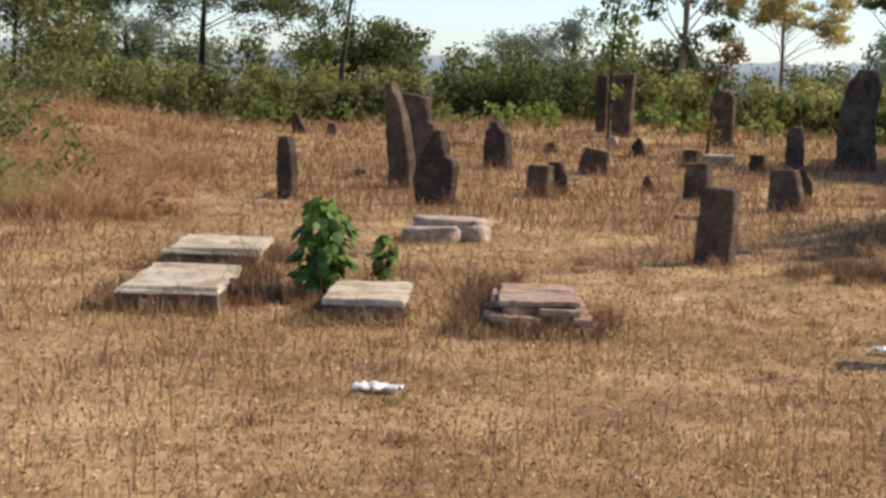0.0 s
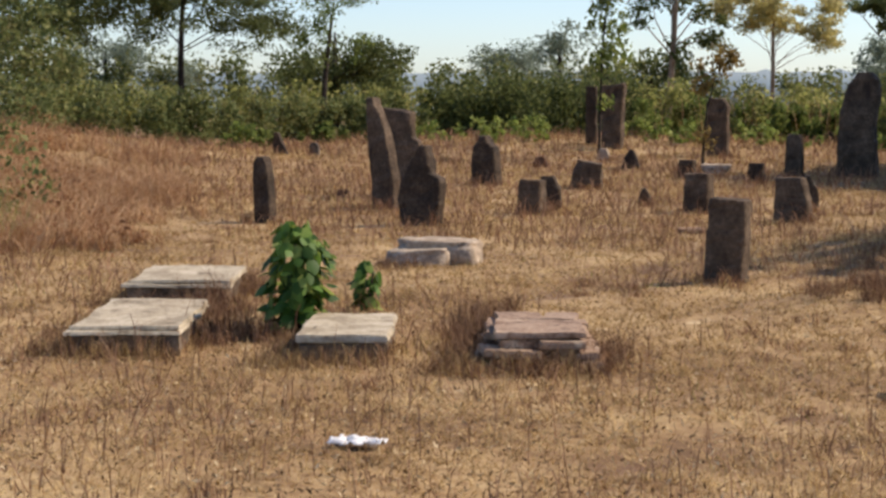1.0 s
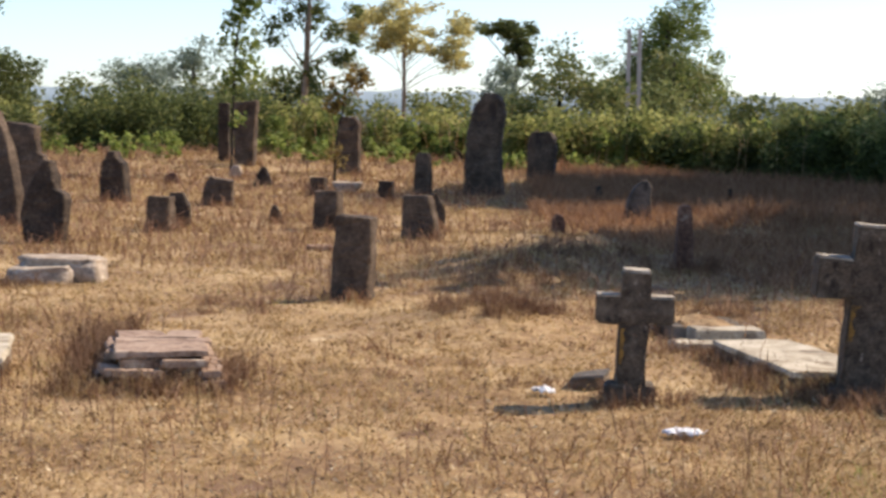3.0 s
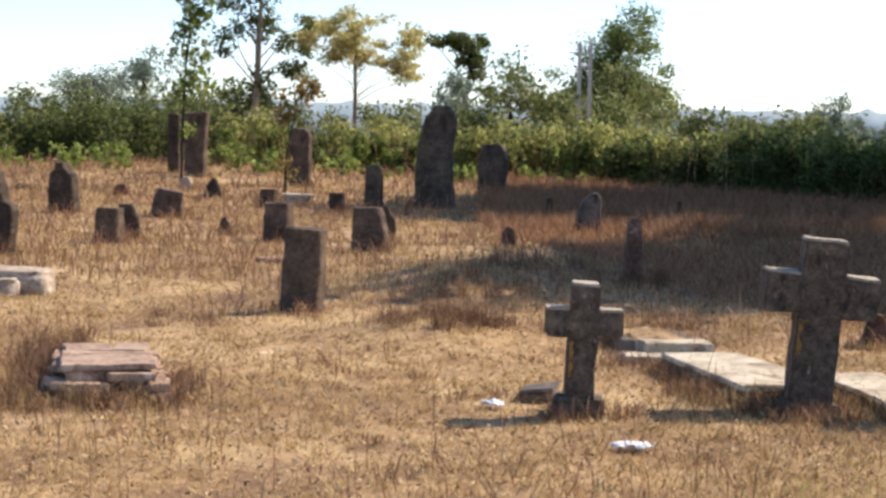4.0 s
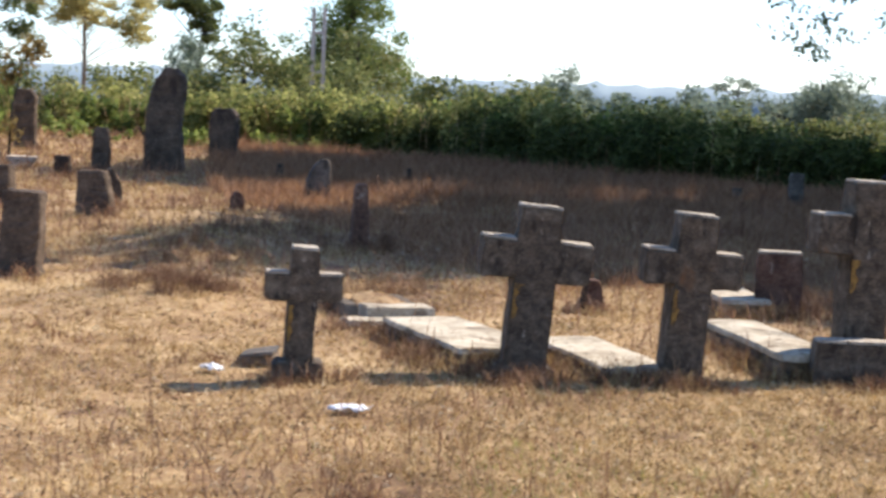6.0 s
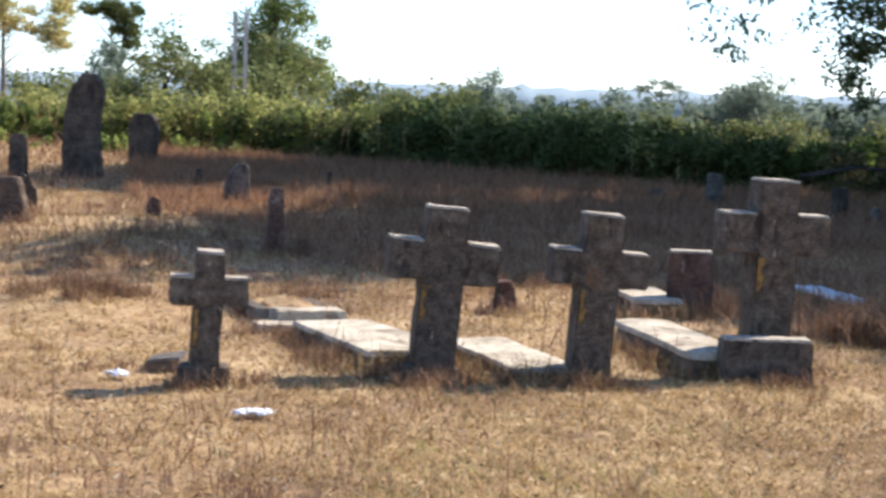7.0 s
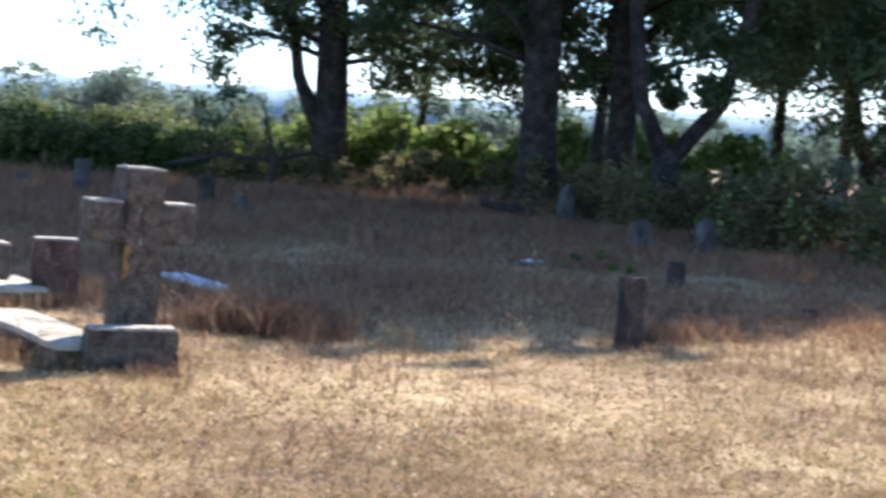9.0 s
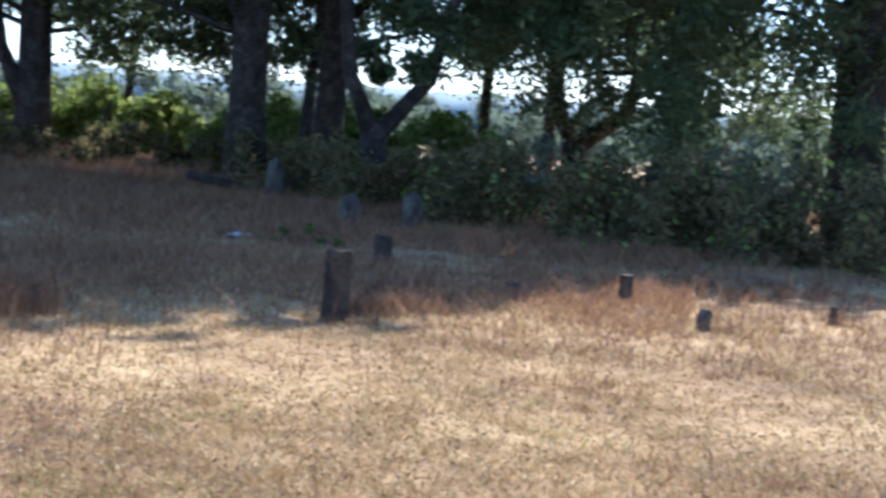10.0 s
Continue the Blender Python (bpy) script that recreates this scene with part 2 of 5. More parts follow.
def mesh_np(name, verts, faces, mat):
    """A mesh from numpy arrays; all faces have the same number of corners."""
    me = bpy.data.meshes.new(name)
    k = faces.shape[1]
    me.vertices.add(len(verts))
    me.vertices.foreach_set("co", verts.astype(np.float32).ravel())
    me.loops.add(faces.size)
    me.loops.foreach_set("vertex_index", faces.astype(np.int32).ravel())
    me.polygons.add(len(faces))
    me.polygons.foreach_set("loop_start", np.arange(0, faces.size, k, dtype=np.int32))
    me.update(calc_edges=True)
    me.materials.append(mat)
    return me


MOUNDS = [(1.02, 13.16, 0.80, 0.10), (1.58, 17.37, 1.30, 0.16), (2.56, 18.69, 1.30, 0.15), (5.90, 23.92, 1.80, 0.22), (2.12, 21.58, 1.20, 0.10), (0.84, 12.72, 0.80, 0.10),
    (-17.5, 30.0, 6.0, 1.0), (-14.5, 36.0, 6.0, 0.6), (-26.0, 26.0, 10.0, 1.6), (-6.0, 47.0, 7.0, 0.3), (0.5, 45.0, 7.0, 0.25)]


def gz(x, y):
    """Height of the ground."""
    x, y = np.asarray(x, float), np.asarray(y, float)
    z = 0.012 * np.sin(x * 1.9 + 0.4 * y) * np.cos(y * 1.3) + 0.01 * np.sin(x * 4.1 - y * 3.3)
    for mx, my, r, h in MOUNDS:
        z = z + h * np.exp(-((x - mx) ** 2 + (y - my) ** 2) / (r * r) * 1.6)
    return z


def g0(x, y):
    return float(gz(x, y))


def rough_box(sx, sy, sz, seg=0.06, wear=0.008, taper=1.0, seed=0, bevel=0.012, mound=0.0, warp=0.0):
    """A worn block standing on z = 0, with broken edges."""
    bm = bmesh.new()
    bmesh.ops.create_cube(bm, size=1)
    for v in bm.verts:
        k = taper if v.co.z > 0 else 1.0
        v.co = Vector((v.co.x * sx * k, v.co.y * sy * k, (v.co.z + 0.5) * sz))
    bmesh.ops.bevel(bm, geom=bm.edges[:], offset=min(bevel, sx * 0.2, sy * 0.2, sz * 0.2), segments=2, affect="EDGES")
    for _ in range(4):
        long = [e for e in bm.edges if e.calc_length() > seg * 1.7]
        if not long:
            break
        bmesh.ops.subdivide_edges(bm, edges=long, cuts=1, use_grid_fill=True)
    off = Vector((seed * 3.7, seed * 1.3, seed * 2.1))
    for v in bm.verts:
        p = v.co + off
        d = Vector((noise.noise(p * 6), noise.noise(p * 6 + Vector((9, 0, 0))), noise.noise(p * 6 + Vector((0, 9, 0)))))
        e = Vector((noise.noise(p * 22), noise.noise(p * 22 + Vector((5, 0, 0))), noise.noise(p * 22 + Vector((0, 5, 0)))))
        v.co += d * wear * 1.6 + e * wear * 0.8
        if warp:
            w = Vector((noise.noise(p * 2.3), noise.noise(p * 2.3 + Vector((4, 2, 0))), 0.35 * noise.noise(p * 3.1 + Vector((1, 6, 0)))))
            v.co += w * warp
        if mound:
            v.co.z += mound * max(0.0, 1 - (2 * v.co.x / sx) ** 2) * (1 if v.co.z > sz * 0.5 else 0)
    bmesh.ops.triangulate(bm, faces=bm.faces[:])
    return bm


def loft(bm, rings, cap=True):
    rows = [[bm.verts.new(p) for p in ring] for ring in rings]
    k = len(rows[0])
    for a, b in zip(rows, rows[1:]):
        for i in range(k):
            bm.faces.new((a[i], a[(i + 1) % k], b[(i + 1) % k], b[i]))
    if cap:
        for ring, flip in ((rows[0], True), (rows[-1], False)):
            mid = bm.verts.new(sum((v.co for v in ring), Vector()) / k)
            for i in range(k):
                a, b = ring[i], ring[(i + 1) % k]
                bm.faces.new((b, a, mid) if flip else (a, b, mid))


def tube(bm, pts, radii, sides=8, seed=0):
    """A tapered limb along pts."""
    rings = []
    pts = [Vector(p) for p in pts]
    for i, p in enumerate(pts):
        d = (pts[min(i + 1, len(pts) - 1)] - pts[max(i - 1, 0)]).normalized()
        s = d.cross(Vector((0.31, 0.95, 0.05))).normalized()
        u = s.cross(d)
        ring = []
        for k in range(sides):
            a = 2 * math.pi * k / sides
            w = 1 + 0.16 * noise.noise(p * 1.7 + Vector((math.cos(a) * 2 + seed, math.sin(a) * 2, seed)))
            ring.append(p + (s * math.cos(a) + u * math.sin(a)) * radii[i] * w)
        rings.append(ring)
    loft(bm, rings)


FEET = []


def stone(name, x, y, h, w, depth, profile, label, mat=None, top=0.0, lean=0.0, tip=0.0, turn=0.0, seed=1, category="standing stone", group="", rough=1.0):
    """A rough standing stone. profile: rows of (height share, left edge, right edge) in half widths; top: slant of its head."""
    bm = bmesh.new()
    rings, levels, sides = [], 18, 28
    off = Vector((seed * 5.3, seed * 2.9, seed * 7.1))
    pv = [p[0] for p in profile]
    for i in range(levels + 2):
        v = min(1.0, i / levels)
        cap = 0.86 if i == levels + 1 else 1.0
        left, right = np.interp(v, pv, [p[1] for p in profile]), np.interp(v, pv, [p[2] for p in profile])
        mid, half = (left + right) / 2, (right - left) / 2 * cap
        ring = []
        for k in range(sides):
            a = 2 * math.pi * (k + 0.5) / sides
            c, s = math.cos(a), math.sin(a)
            c, s = math.copysign(abs(c) ** 0.33, c), math.copysign(abs(s) ** 0.33, s)
            ux, uy = (mid + half * c) * w / 2, s * depth / 2 * cap * (1 - 0.12 * v)
            z = v * h * (1 + top * (mid + half * c) * v ** 3) + (0.012 * h if cap < 1 else 0)
            p = Vector((ux, uy, z))
            q = p / max(w, 0.12) * 2.1 + off
            big = Vector((noise.noise(q), noise.noise(q + Vector((7, 1, 0))), noise.noise(q + Vector((0, 7, 3)))))
            fine = Vector((noise.noise(q * 3.7), noise.noise(q * 3.7 + Vector((3, 0, 0))), noise.noise(q * 3.7 + Vector((0, 3, 0)))))
            big.z *= 0.5
            ring.append(p + (big * 0.05 + fine * 0.03) * w * rough)
        if i == 0:
            ring = [Vector((p.x, p.y, -0.08)) for p in ring]
        rings.append(ring)
    loft(bm, rings)
    bmesh.ops.recalc_face_normals(bm, faces=bm.faces[:])
    FEET.append((x, y, w))
    ob = new(name, mesh_of(name, bm, mat or STONE))
    place(ob, x, y, g0(x, y), turn, lean, tip)
    return tagged(ob, label, category, group)


def leaf_mesh(name, centres, radii, counts, size, mat, seed=0, droop=0.0, flat=1.0, shell=0.5, aspect=0.55):
    """Many small leaves in clumps: centres (n, 3), radii (n,) or (n, 3)."""
    rng = np.random.default_rng(seed)
    centres = np.asarray(centres, float)
    radii = np.asarray(radii, float)
    radii = np.repeat(radii[:, None], 3, 1) if radii.ndim == 1 else radii
    counts = np.broadcast_to(np.asarray(counts), (len(centres),))
    ids = np.repeat(np.arange(len(centres)), counts)
    n = len(ids)
    p = centres[ids] + np.clip(rng.normal(size=(n, 3)), -2, 2) * 0.55 * radii[ids] * [1, 1, flat]
    a = rng.normal(size=(n, 3))
    a[:, 2] -= droop
    a /= np.linalg.norm(a, axis=1)[:, None]
    b = np.cross(a, rng.normal(size=(n, 3)))
    b /= np.linalg.norm(b, axis=1)[:, None]
    s = size * (0.55 + 0.9 * rng.random(n))[:, None]
    a, b = a * s, b * s * aspect
    c = np.cross(a, b)
    c *= 0.18 / (np.linalg.norm(c, axis=1)[:, None] + 1e-9) * s
    v = np.stack([p - a * 0.5, p + b * 0.5 + c, p + a * 0.5, p - b * 0.5 + c], 1).reshape(-1, 3)
    return mesh_np(name, v, np.arange(4 * n).reshape(-1, 4), mat)


def blades(name, x, y, height, width, mat, seed=0, spread=0.5, bent=False):
    """Grass: one thin blade at each place, straight (a triangle) or bent (two quads)."""
    rng = np.random.default_rng(seed)
    n = len(x)
    z = gz(x, y) - 0.01
    az_ = rng.random(n) * 2 * np.pi
    out = spread * height * rng.random(n)
    dx, dy = np.cos(az_) * out, np.sin(az_) * out
    wa = rng.random(n) * 2 * np.pi
    wx, wy = np.cos(wa) * width / 2, np.sin(wa) * width / 2
    top = z + height * (1 - 0.3 * rng.random(n))
    row = lambda fx, sx, zz: np.stack([x + dx * fx + wx * sx, y + dy * fx + wy * sx, zz], 1)
    if not bent:
        v = np.stack([row(0, -1, z), row(0, 1, z), row(1, 0, top)], 1).reshape(-1, 3)
        return mesh_np(name, v, np.arange(3 * n).reshape(-1, 3), mat)
    mid = z + height * 0.62
    v = np.stack([row(0, -1, z), row(0, 1, z), row(0.35, 0.8, mid), row(0.35, -0.8, mid), row(1, 0.3, top), row(1, -0.3, top)], 1).reshape(-1, 3)
    f = (np.arange(n)[:, None] * 6 + np.array([0, 1, 2, 3, 3, 2, 4, 5])).reshape(-1, 4)
    return mesh_np(name, v, f, mat)


# ---------------------------------------------------------------- ground
def build_ground():
    radii = list(np.arange(0.0, 24, 0.3)) + list(np.arange(24, 70, 0.9)) + [80, 95, 120, 160, 220, 320, 500, 800, 1400, 2600]
    sides = 300
    v, f = [(0, 0, 0)], []
    for r in radii[1:]:
        a = np.arange(sides) / sides * 2 * np.pi
        x, y = r * np.cos(a), r * np.sin(a)
        z = gz(x, y) - max(0.0, r - 75) * 0.012 * (1 if r < 500 else 500 / r)
        v += list(zip(x, y, z))
    q = []
    for i in range(len(radii) - 2):
        o, p = 1 + i * sides, 1 + (i + 1) * sides
        for k in range(sides):
            q.append((o + k, p + k, p + (k + 1) % sides, o + (k + 1) % sides))
    v = np.array(v)
    me = bpy.data.meshes.new("ground")
    me.from_pydata([tuple(c) for c in v], [], q + [(0, 1 + k, 1 + (k + 1) % sides) for k in range(sides)])
    me.materials.append(SOIL)
    me.polygons.foreach_set("use_smooth", [True] * len(me.polygons))
    tagged(new("ground", me), "dry straw-coloured earth with low grave mounds", "ground", kind="structure")


build_ground()


# ---------------------------------------------------------------- distance
def ridge(name, dist, a0, a1, base, height, rough, mat, label, seed):
    """A wooded skyline far behind, with an uneven crown line and some depth."""
    n = 420
    v = []
    for j, (dd, zz) in enumerate(((0, 0.0), (0.2, 0.7), (1.0, 1.0), (2.2, 0.0))):
        for i in range(n):
            a = radians(a0 + (a1 - a0) * i / (n - 1))
            lump = noise.fractal(Vector((i * 0.55 + seed, seed, 0)), 1.0, 2.0, 4) * rough
            r = dist * (1 + 0.04 * dd)
            v.append((r * math.sin(a), r * math.cos(a), base + zz * max(0.2, height * (1 + lump))))
    v = np.array(v)
    f = np.array([(j * n + i, j * n + i + 1, (j + 1) * n + i + 1, (j + 1) * n + i) for j in range(3) for i in range(n - 1)])
    me = mesh_np(name, v, f, mat)
    tagged(new(name, me), label, "woods", kind="stuff")


# skylines whose base colour carries the haze
ridge("far_woods", 260, -50, 85, -4.5, 8.8, 0.1, HILL, "line of far woods coloured with blue-green haze", 3)
ridge("far_hills", 900, -60, 95, -12, 20, 0.05, HILLFAR, "distant wooded hills coloured with pale blue haze", 11)


def clump_line(pts, step, rng, jitter):
    """Places along a polyline of (x, y, height): rows of x, y, height."""
    out = []
    for (x0, y0, h0), (x1, y1, h1) in zip(pts, pts[1:]):
        n = max(1, int(math.hypot(x1 - x0, y1 - y0) / step))
        for i in range(n):
            k = (i + rng.random()) / n
            out.append((x0 + (x1 - x0) * k + rng.normal() * jitter, y0 + (y1 - y0) * k + rng.normal() * jitter, h0 + (h1 - h0) * k))
    return out


def hedge(name, pts, mat, label, seed, size=0.13, step=0.35, jitter=0.5, per=165, category="hedge", lift=0.0):
    rng = np.random.default_rng(seed)
    c, r = [], []
    for x, y, h in clump_line(pts, step, rng, jitter):
        h *= 0.75 + 0.4 * rng.random()
        for lv in range(3):
            rad = (0.34 + 0.2 * rng.random()) * h / 2 ** 0.5 * 0.8
            c.append((x + rng.normal() * 0.3, y + rng.normal() * 0.3, g0(x, y) + max(rad * 0.6, h * (lift + (1 - lift) * (lv + 0.45) / 3))))
            r.append(rad)
    me = leaf_mesh(name, c, r, per, size, mat, seed)
    tagged(new(name, me), label, category, kind="stuff")


hedge("scrub", [(-30, 36, 1.6), (-22, 41, 1.6), (-17, 47, 1.5), (-9, 56, 1.2)], LEAF_SCRUB, "tangled yellow-green scrub behind the graves", 1, 0.13)
hedge("scrub", [(-27, 52, 1.8), (-12, 62, 1.5), (-3, 66, 1.5)], LEAF_PALE, "pale scrub on rising ground", 2, 0.16, 0.5)
hedge("hedge", [(-8.5, 54, 1.5), (-5.5, 52, 1.6), (-2.6, 50, 1.5)], LEAF_DARK, "dense dark green hedge bushes", 3, 0.13, 0.22)
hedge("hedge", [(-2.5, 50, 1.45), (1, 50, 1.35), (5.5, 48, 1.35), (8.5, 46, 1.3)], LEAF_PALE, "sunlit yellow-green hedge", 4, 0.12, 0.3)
hedge("hedge", [(-1.5, 48, 1.1), (2, 48.4, 1.1), (6, 46.5, 1.1), (9, 44.5, 1.15)], LEAF_GREEN, "green leafy hedge", 14, 0.12, 0.4)
hedge("hedge", [(8, 46, 1.3), (10.6, 41, 1.35), (12.6, 37, 1.25), (14.6, 33, 1.05), (16.0, 30, 0.9)], LEAF_GREEN, "thick green hedge along the burial ground", 5, 0.12, 0.25)
# hedge foot in darker leaves, its shade put into the colour
hedge("hedge", [(8.2, 44.5, 1.2), (10.2, 40, 1.2), (12.0, 36.4, 1.2), (14.0, 32.4, 1.1), (15.6, 29.6, 1.0)], LEAF_DARK, "lower growth of the hedge, coloured dark for shade", 6, 0.12, 0.25)
# paler olive layer that paints sunlight on the hedge tops
hedge("hedge", [(4, 47.5, 1.35), (8.4, 45, 1.35), (10.6, 40.5, 1.4), (12.6, 36.5, 1.3), (14.6, 32.5, 1.1)], LEAF_PALE, "olive leaf layer coloured as sunlit hedge tops", 16, 0.12, 0.28, 0.45, 130, lift=0.45)
hedge("dry_brush", [(-6.6, 16.4, 0.45), (-8.2, 19.5, 0.6), (-10.2, 24.0, 0.6), (-12.4, 28.5, 0.6), (-13.4, 33.0, 0.7)], LEAF_RUST, "rusty dry brush over the bank", 27, 0.055, 0.4, 0.9, 16, category="brush")
hedge("bank_shrubs", [(-11.2, 24.0, 1.3), (-12.8, 28.0, 1.5), (-15.5, 33.0, 1.8)], LEAF_SCRUB, "yellow-green shrubs on the crest of the bank", 28, 0.11, 0.5, 0.8, 60, category="shrubs")
hedge("green_scrub", [(-9.6, 20.5, 1.0), (-8.9, 18.4, 0.8)], LEAF_SCRUB, "dull green shrubs at the foot of the bank", 18, 0.1, 0.35, 0.45, 60, category="shrubs")
hedge("tree_belt", [(-5, 70, 1.8), (-2, 66, 2.2), (4, 64, 2.1), (9, 62, 2.4), (14, 60, 2.0), (17.5, 56, 1.8)], LEAF_SCRUB, "belt of olive trees and tall scrub behind the hedge", 19, 0.17, 0.55, 1.6, 210, category="trees")
hedge("tree_belt", [(-36, 86, 3.0), (-24, 92, 3.3), (-11, 97, 2.8)], LEAF_SCRUB, "far belt of dark olive trees over the scrub", 31, 0.24, 0.7, 1.6, 150, category="trees")
hedge("low_hedge", [(16, 30, 0.9), (18, 28.5, 0.8), (20.5, 27.5, 0.8), (22.5, 26.5, 0.7)], LEAF_UNDER, "low brownish hedge under the trees", 7, 0.11, 0.3)
hedge("undergrowth", [(20.5, 23.5, 0.8), (18.8, 19.5, 0.95), (18.2, 15.5, 1.1), (18.6, 12.5, 1.15), (20.5, 8.5, 1.2), (24, 4, 1.3)], LEAF_UNDER, "shaded brown-green undergrowth beneath trees", 8, 0.1, 0.22, 0.6, 130, category="undergrowth")
hedge("undergrowth", [(20.6, 17, 1.0), (20.8, 12.5, 1.1), (22.8, 8, 1.2), (25.5, 4, 1.3)], LEAF_UNDER, "deep brown-green undergrowth behind the first bushes", 32, 0.11, 0.3, 0.6, 120, category="undergrowth")
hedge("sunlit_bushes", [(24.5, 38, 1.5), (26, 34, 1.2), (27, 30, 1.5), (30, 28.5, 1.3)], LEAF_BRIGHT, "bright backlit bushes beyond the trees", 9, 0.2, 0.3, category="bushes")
# sparse brighter leaves stand in for flecks of sun
hedge("sunfleck_leaves", [(19.4, 20.5, 0.9), (17.6, 17, 1.0), (17.4, 13, 1.1), (19.2, 9, 1.1)], LEAF_BRIGHT, "bright leaves coloured as sun flecks over the undergrowth", 20, 0.09, 0.5, 0.5, 7, category="undergrowth")
hedge("leafy_plants", [(11.93, 15.04, 0.22), (13.90, 14.71, 0.22)], LEAF_GREEN, "low green plants in the shade", 21, 0.09, 0.9, 0.1, 12, category="plants")
hedge("leafy_plants", [(-7.5, 46.5, 0.5), (-3, 44.5, 0.55), (1.5, 44.5, 0.5), (7, 42.5, 0.4)], LEAF_BRIGHT, "low bright green leafy plants before the hedge", 10, 0.15, 0.45, 0.7, 22, category="plants")
# haze-coloured scrub, added to cover bright ground beyond the trees
hedge("distant_scrub", [(20, 62, 1.5), (36, 56, 1.5), (52, 46, 1.6), (66, 30, 1.7)], LEAF_HAZE, "scrub coloured as pale haze beyond the trees", 15, 0.2, 0.45, 1.8, 240, category="scrub")
hedge("distant_scrub", [(24, 92, 2.0), (50, 82, 2.0), (76, 60, 2.3), (92, 30, 2.4), (95, 0, 2.4)], LEAF_HAZE, "far line of thicket coloured as pale haze", 29, 0.3, 0.8, 2.0, 220, category="scrub")
hedge("low_hedge", [(17.5, 33.5, 0.8), (21, 37, 0.85), (27, 41, 1.0)], LEAF_GREEN, "low green hedge growing beyond the shade tree", 30, 0.13, 0.3)
# low scrub added to hide bright ground behind the hedge
hedge("distant_scrub", [(14, 47, 1.3), (19, 44, 1.3), (25, 46, 1.3)], LEAF_SCRUB, "olive low scrub behind the hedge", 25, 0.13, 0.4, 0.6, 110, category="scrub")
# one more haze-coloured row, filling gaps that show pale ground
hedge("distant_scrub", [(31, 24, 1.3), (32, 16, 1.3), (34, 7, 1.3)], LEAF_HAZE, "low scrub coloured as haze beyond the shade", 26, 0.13, 0.25, 0.8, 150, category="scrub")
hedge("leafy_plants", [(-13, 44, 0.5), (-9, 47, 0.55)], LEAF_GREEN, "low green plants before the scrub", 12, 0.17, 0.5, 0.6, 40, category="plants")


# ---------------------------------------------------------------- trees
def tree(name, x, y, h, r, lean, crown, leaf, size, per, label, bark=None, seed=0, limbs=6, first=0.45, category="tree", flat=0.8, thick=1.0):
    """A tapered trunk with limbs that reach the clumps of crown: rows of (dx, dy, z, radius)."""
    rng = random.Random(seed)
    root = thing(name, x, y, g0(x, y))
    bm = bmesh.new()
    lx, ly = lean
    pts = [(lx * k * k + 0.04 * h * 0.2 * math.sin(k * 5 + seed), ly * k * k, h * k - (0.1 if k == 0 else 0)) for k in (0, 0.08, 0.25, 0.45, 0.65, 0.85, 1)]
    tube(bm, pts, [r * s for s in (1.35, 1.08, 0.95, 0.82, 0.62, 0.4, 0.16)], 10, seed)
    chosen = list(crown)
    rng.shuffle(chosen)
    chosen = [c for c in chosen if math.hypot(c[0], c[1]) < 3.2]
    for cx, cy, cz, cr in chosen[:limbs]:
        k = min(0.92, max(first, (cz / h) * 0.75))
        k = k * (0.85 + 0.15 * rng.random())
        s = Vector((lx * k * k, ly * k * k, h * k))
        e = Vector((cx, cy, cz))
        m = s.lerp(e, 0.5) + Vector((rng.uniform(-1, 1), rng.uniform(-1, 1), rng.uniform(0, 1))) * 0.08 * h * 0.4
        own = bmesh.new() if category == "sapling" else bm
        tube(own, (s, s.lerp(m, 0.5), m, m.lerp(e, 0.6), e), [r * (1.1 - k) * thick * q for q in (0.6, 0.5, 0.38, 0.24, 0.08)], 6, seed + 1)
        if own is not bm:
            part("limb", own, bark or BARK, root, smooth=True)
    part("trunk", bm, bark or BARK, root, smooth=True)
    small = []
    for cx, cy, cz, cr in crown:
        for k in range(4):
            small.append((cx + rng.gauss(0, 0.6) * cr, cy + rng.gauss(0, 0.6) * cr, cz + rng.gauss(0, 0.6) * cr * flat, cr * rng.uniform(0.45, 1.05)))
    me = leaf_mesh("crown", [c[:3] for c in small], [c[3] for c in small], [max(10, int(per * 0.5 * (c[3] / 0.6) ** 1.5)) for c in small], size, leaf, seed, 0.4, flat)
    part("crown", me, None, root)
    return tagged(root, label, category)


def crown_clumps(n, rx, ry, z0, z1, rad, seed, dx=0.0, dy=0.0, hollow=0.0):
    rng = random.Random(seed)
    out = []
    while len(out) < n:
        a, q = rng.uniform(0, 2 * math.pi), rng.uniform(hollow, 1) ** 0.5
        k = rng.random()
        w = math.sin(math.pi * (0.15 + 0.8 * k)) ** 0.6
        out.append((dx + rx * q * w * math.cos(a), dy + ry * q * w * math.sin(a), z0 + (z1 - z0) * k, rad * rng.uniform(0.6, 1.2)))
    return out


def low_clumps(n, x0, x1, z0, z1, rad, seed, across=(1.0, 0.0)):
    """Hanging clumps in a band to both sides of the trunk, across the line of sight."""
    rng = random.Random(seed)
    out = []
    for i in range(n):
        u, d = rng.uniform(x0, x1), rng.uniform(-1.5, 1.5)
        out.append((u * across[0] - d * across[1], u * across[1] + d * across[0], rng.uniform(z0, z1), rad * rng.uniform(0.6, 1.25)))
    return out


# wide tree over the scrub, thin trunk
tree("acacia_tree", -16.37, 53.54, 6.4, 0.11, (0.3, 0.1), low_clumps(52, -7.5, 2.4, 3.3, 5.6, 0.65, 131, (0.97, 0.22)) + low_clumps(46, -4.4, 3.8, 3.1, 4.6, 0.42, 132, (0.97, 0.22)), LEAF_DARK, 0.11, 300, "thin-trunked acacia with drooping feathery foliage", seed=21, limbs=7, flat=0.6, thick=0.5)
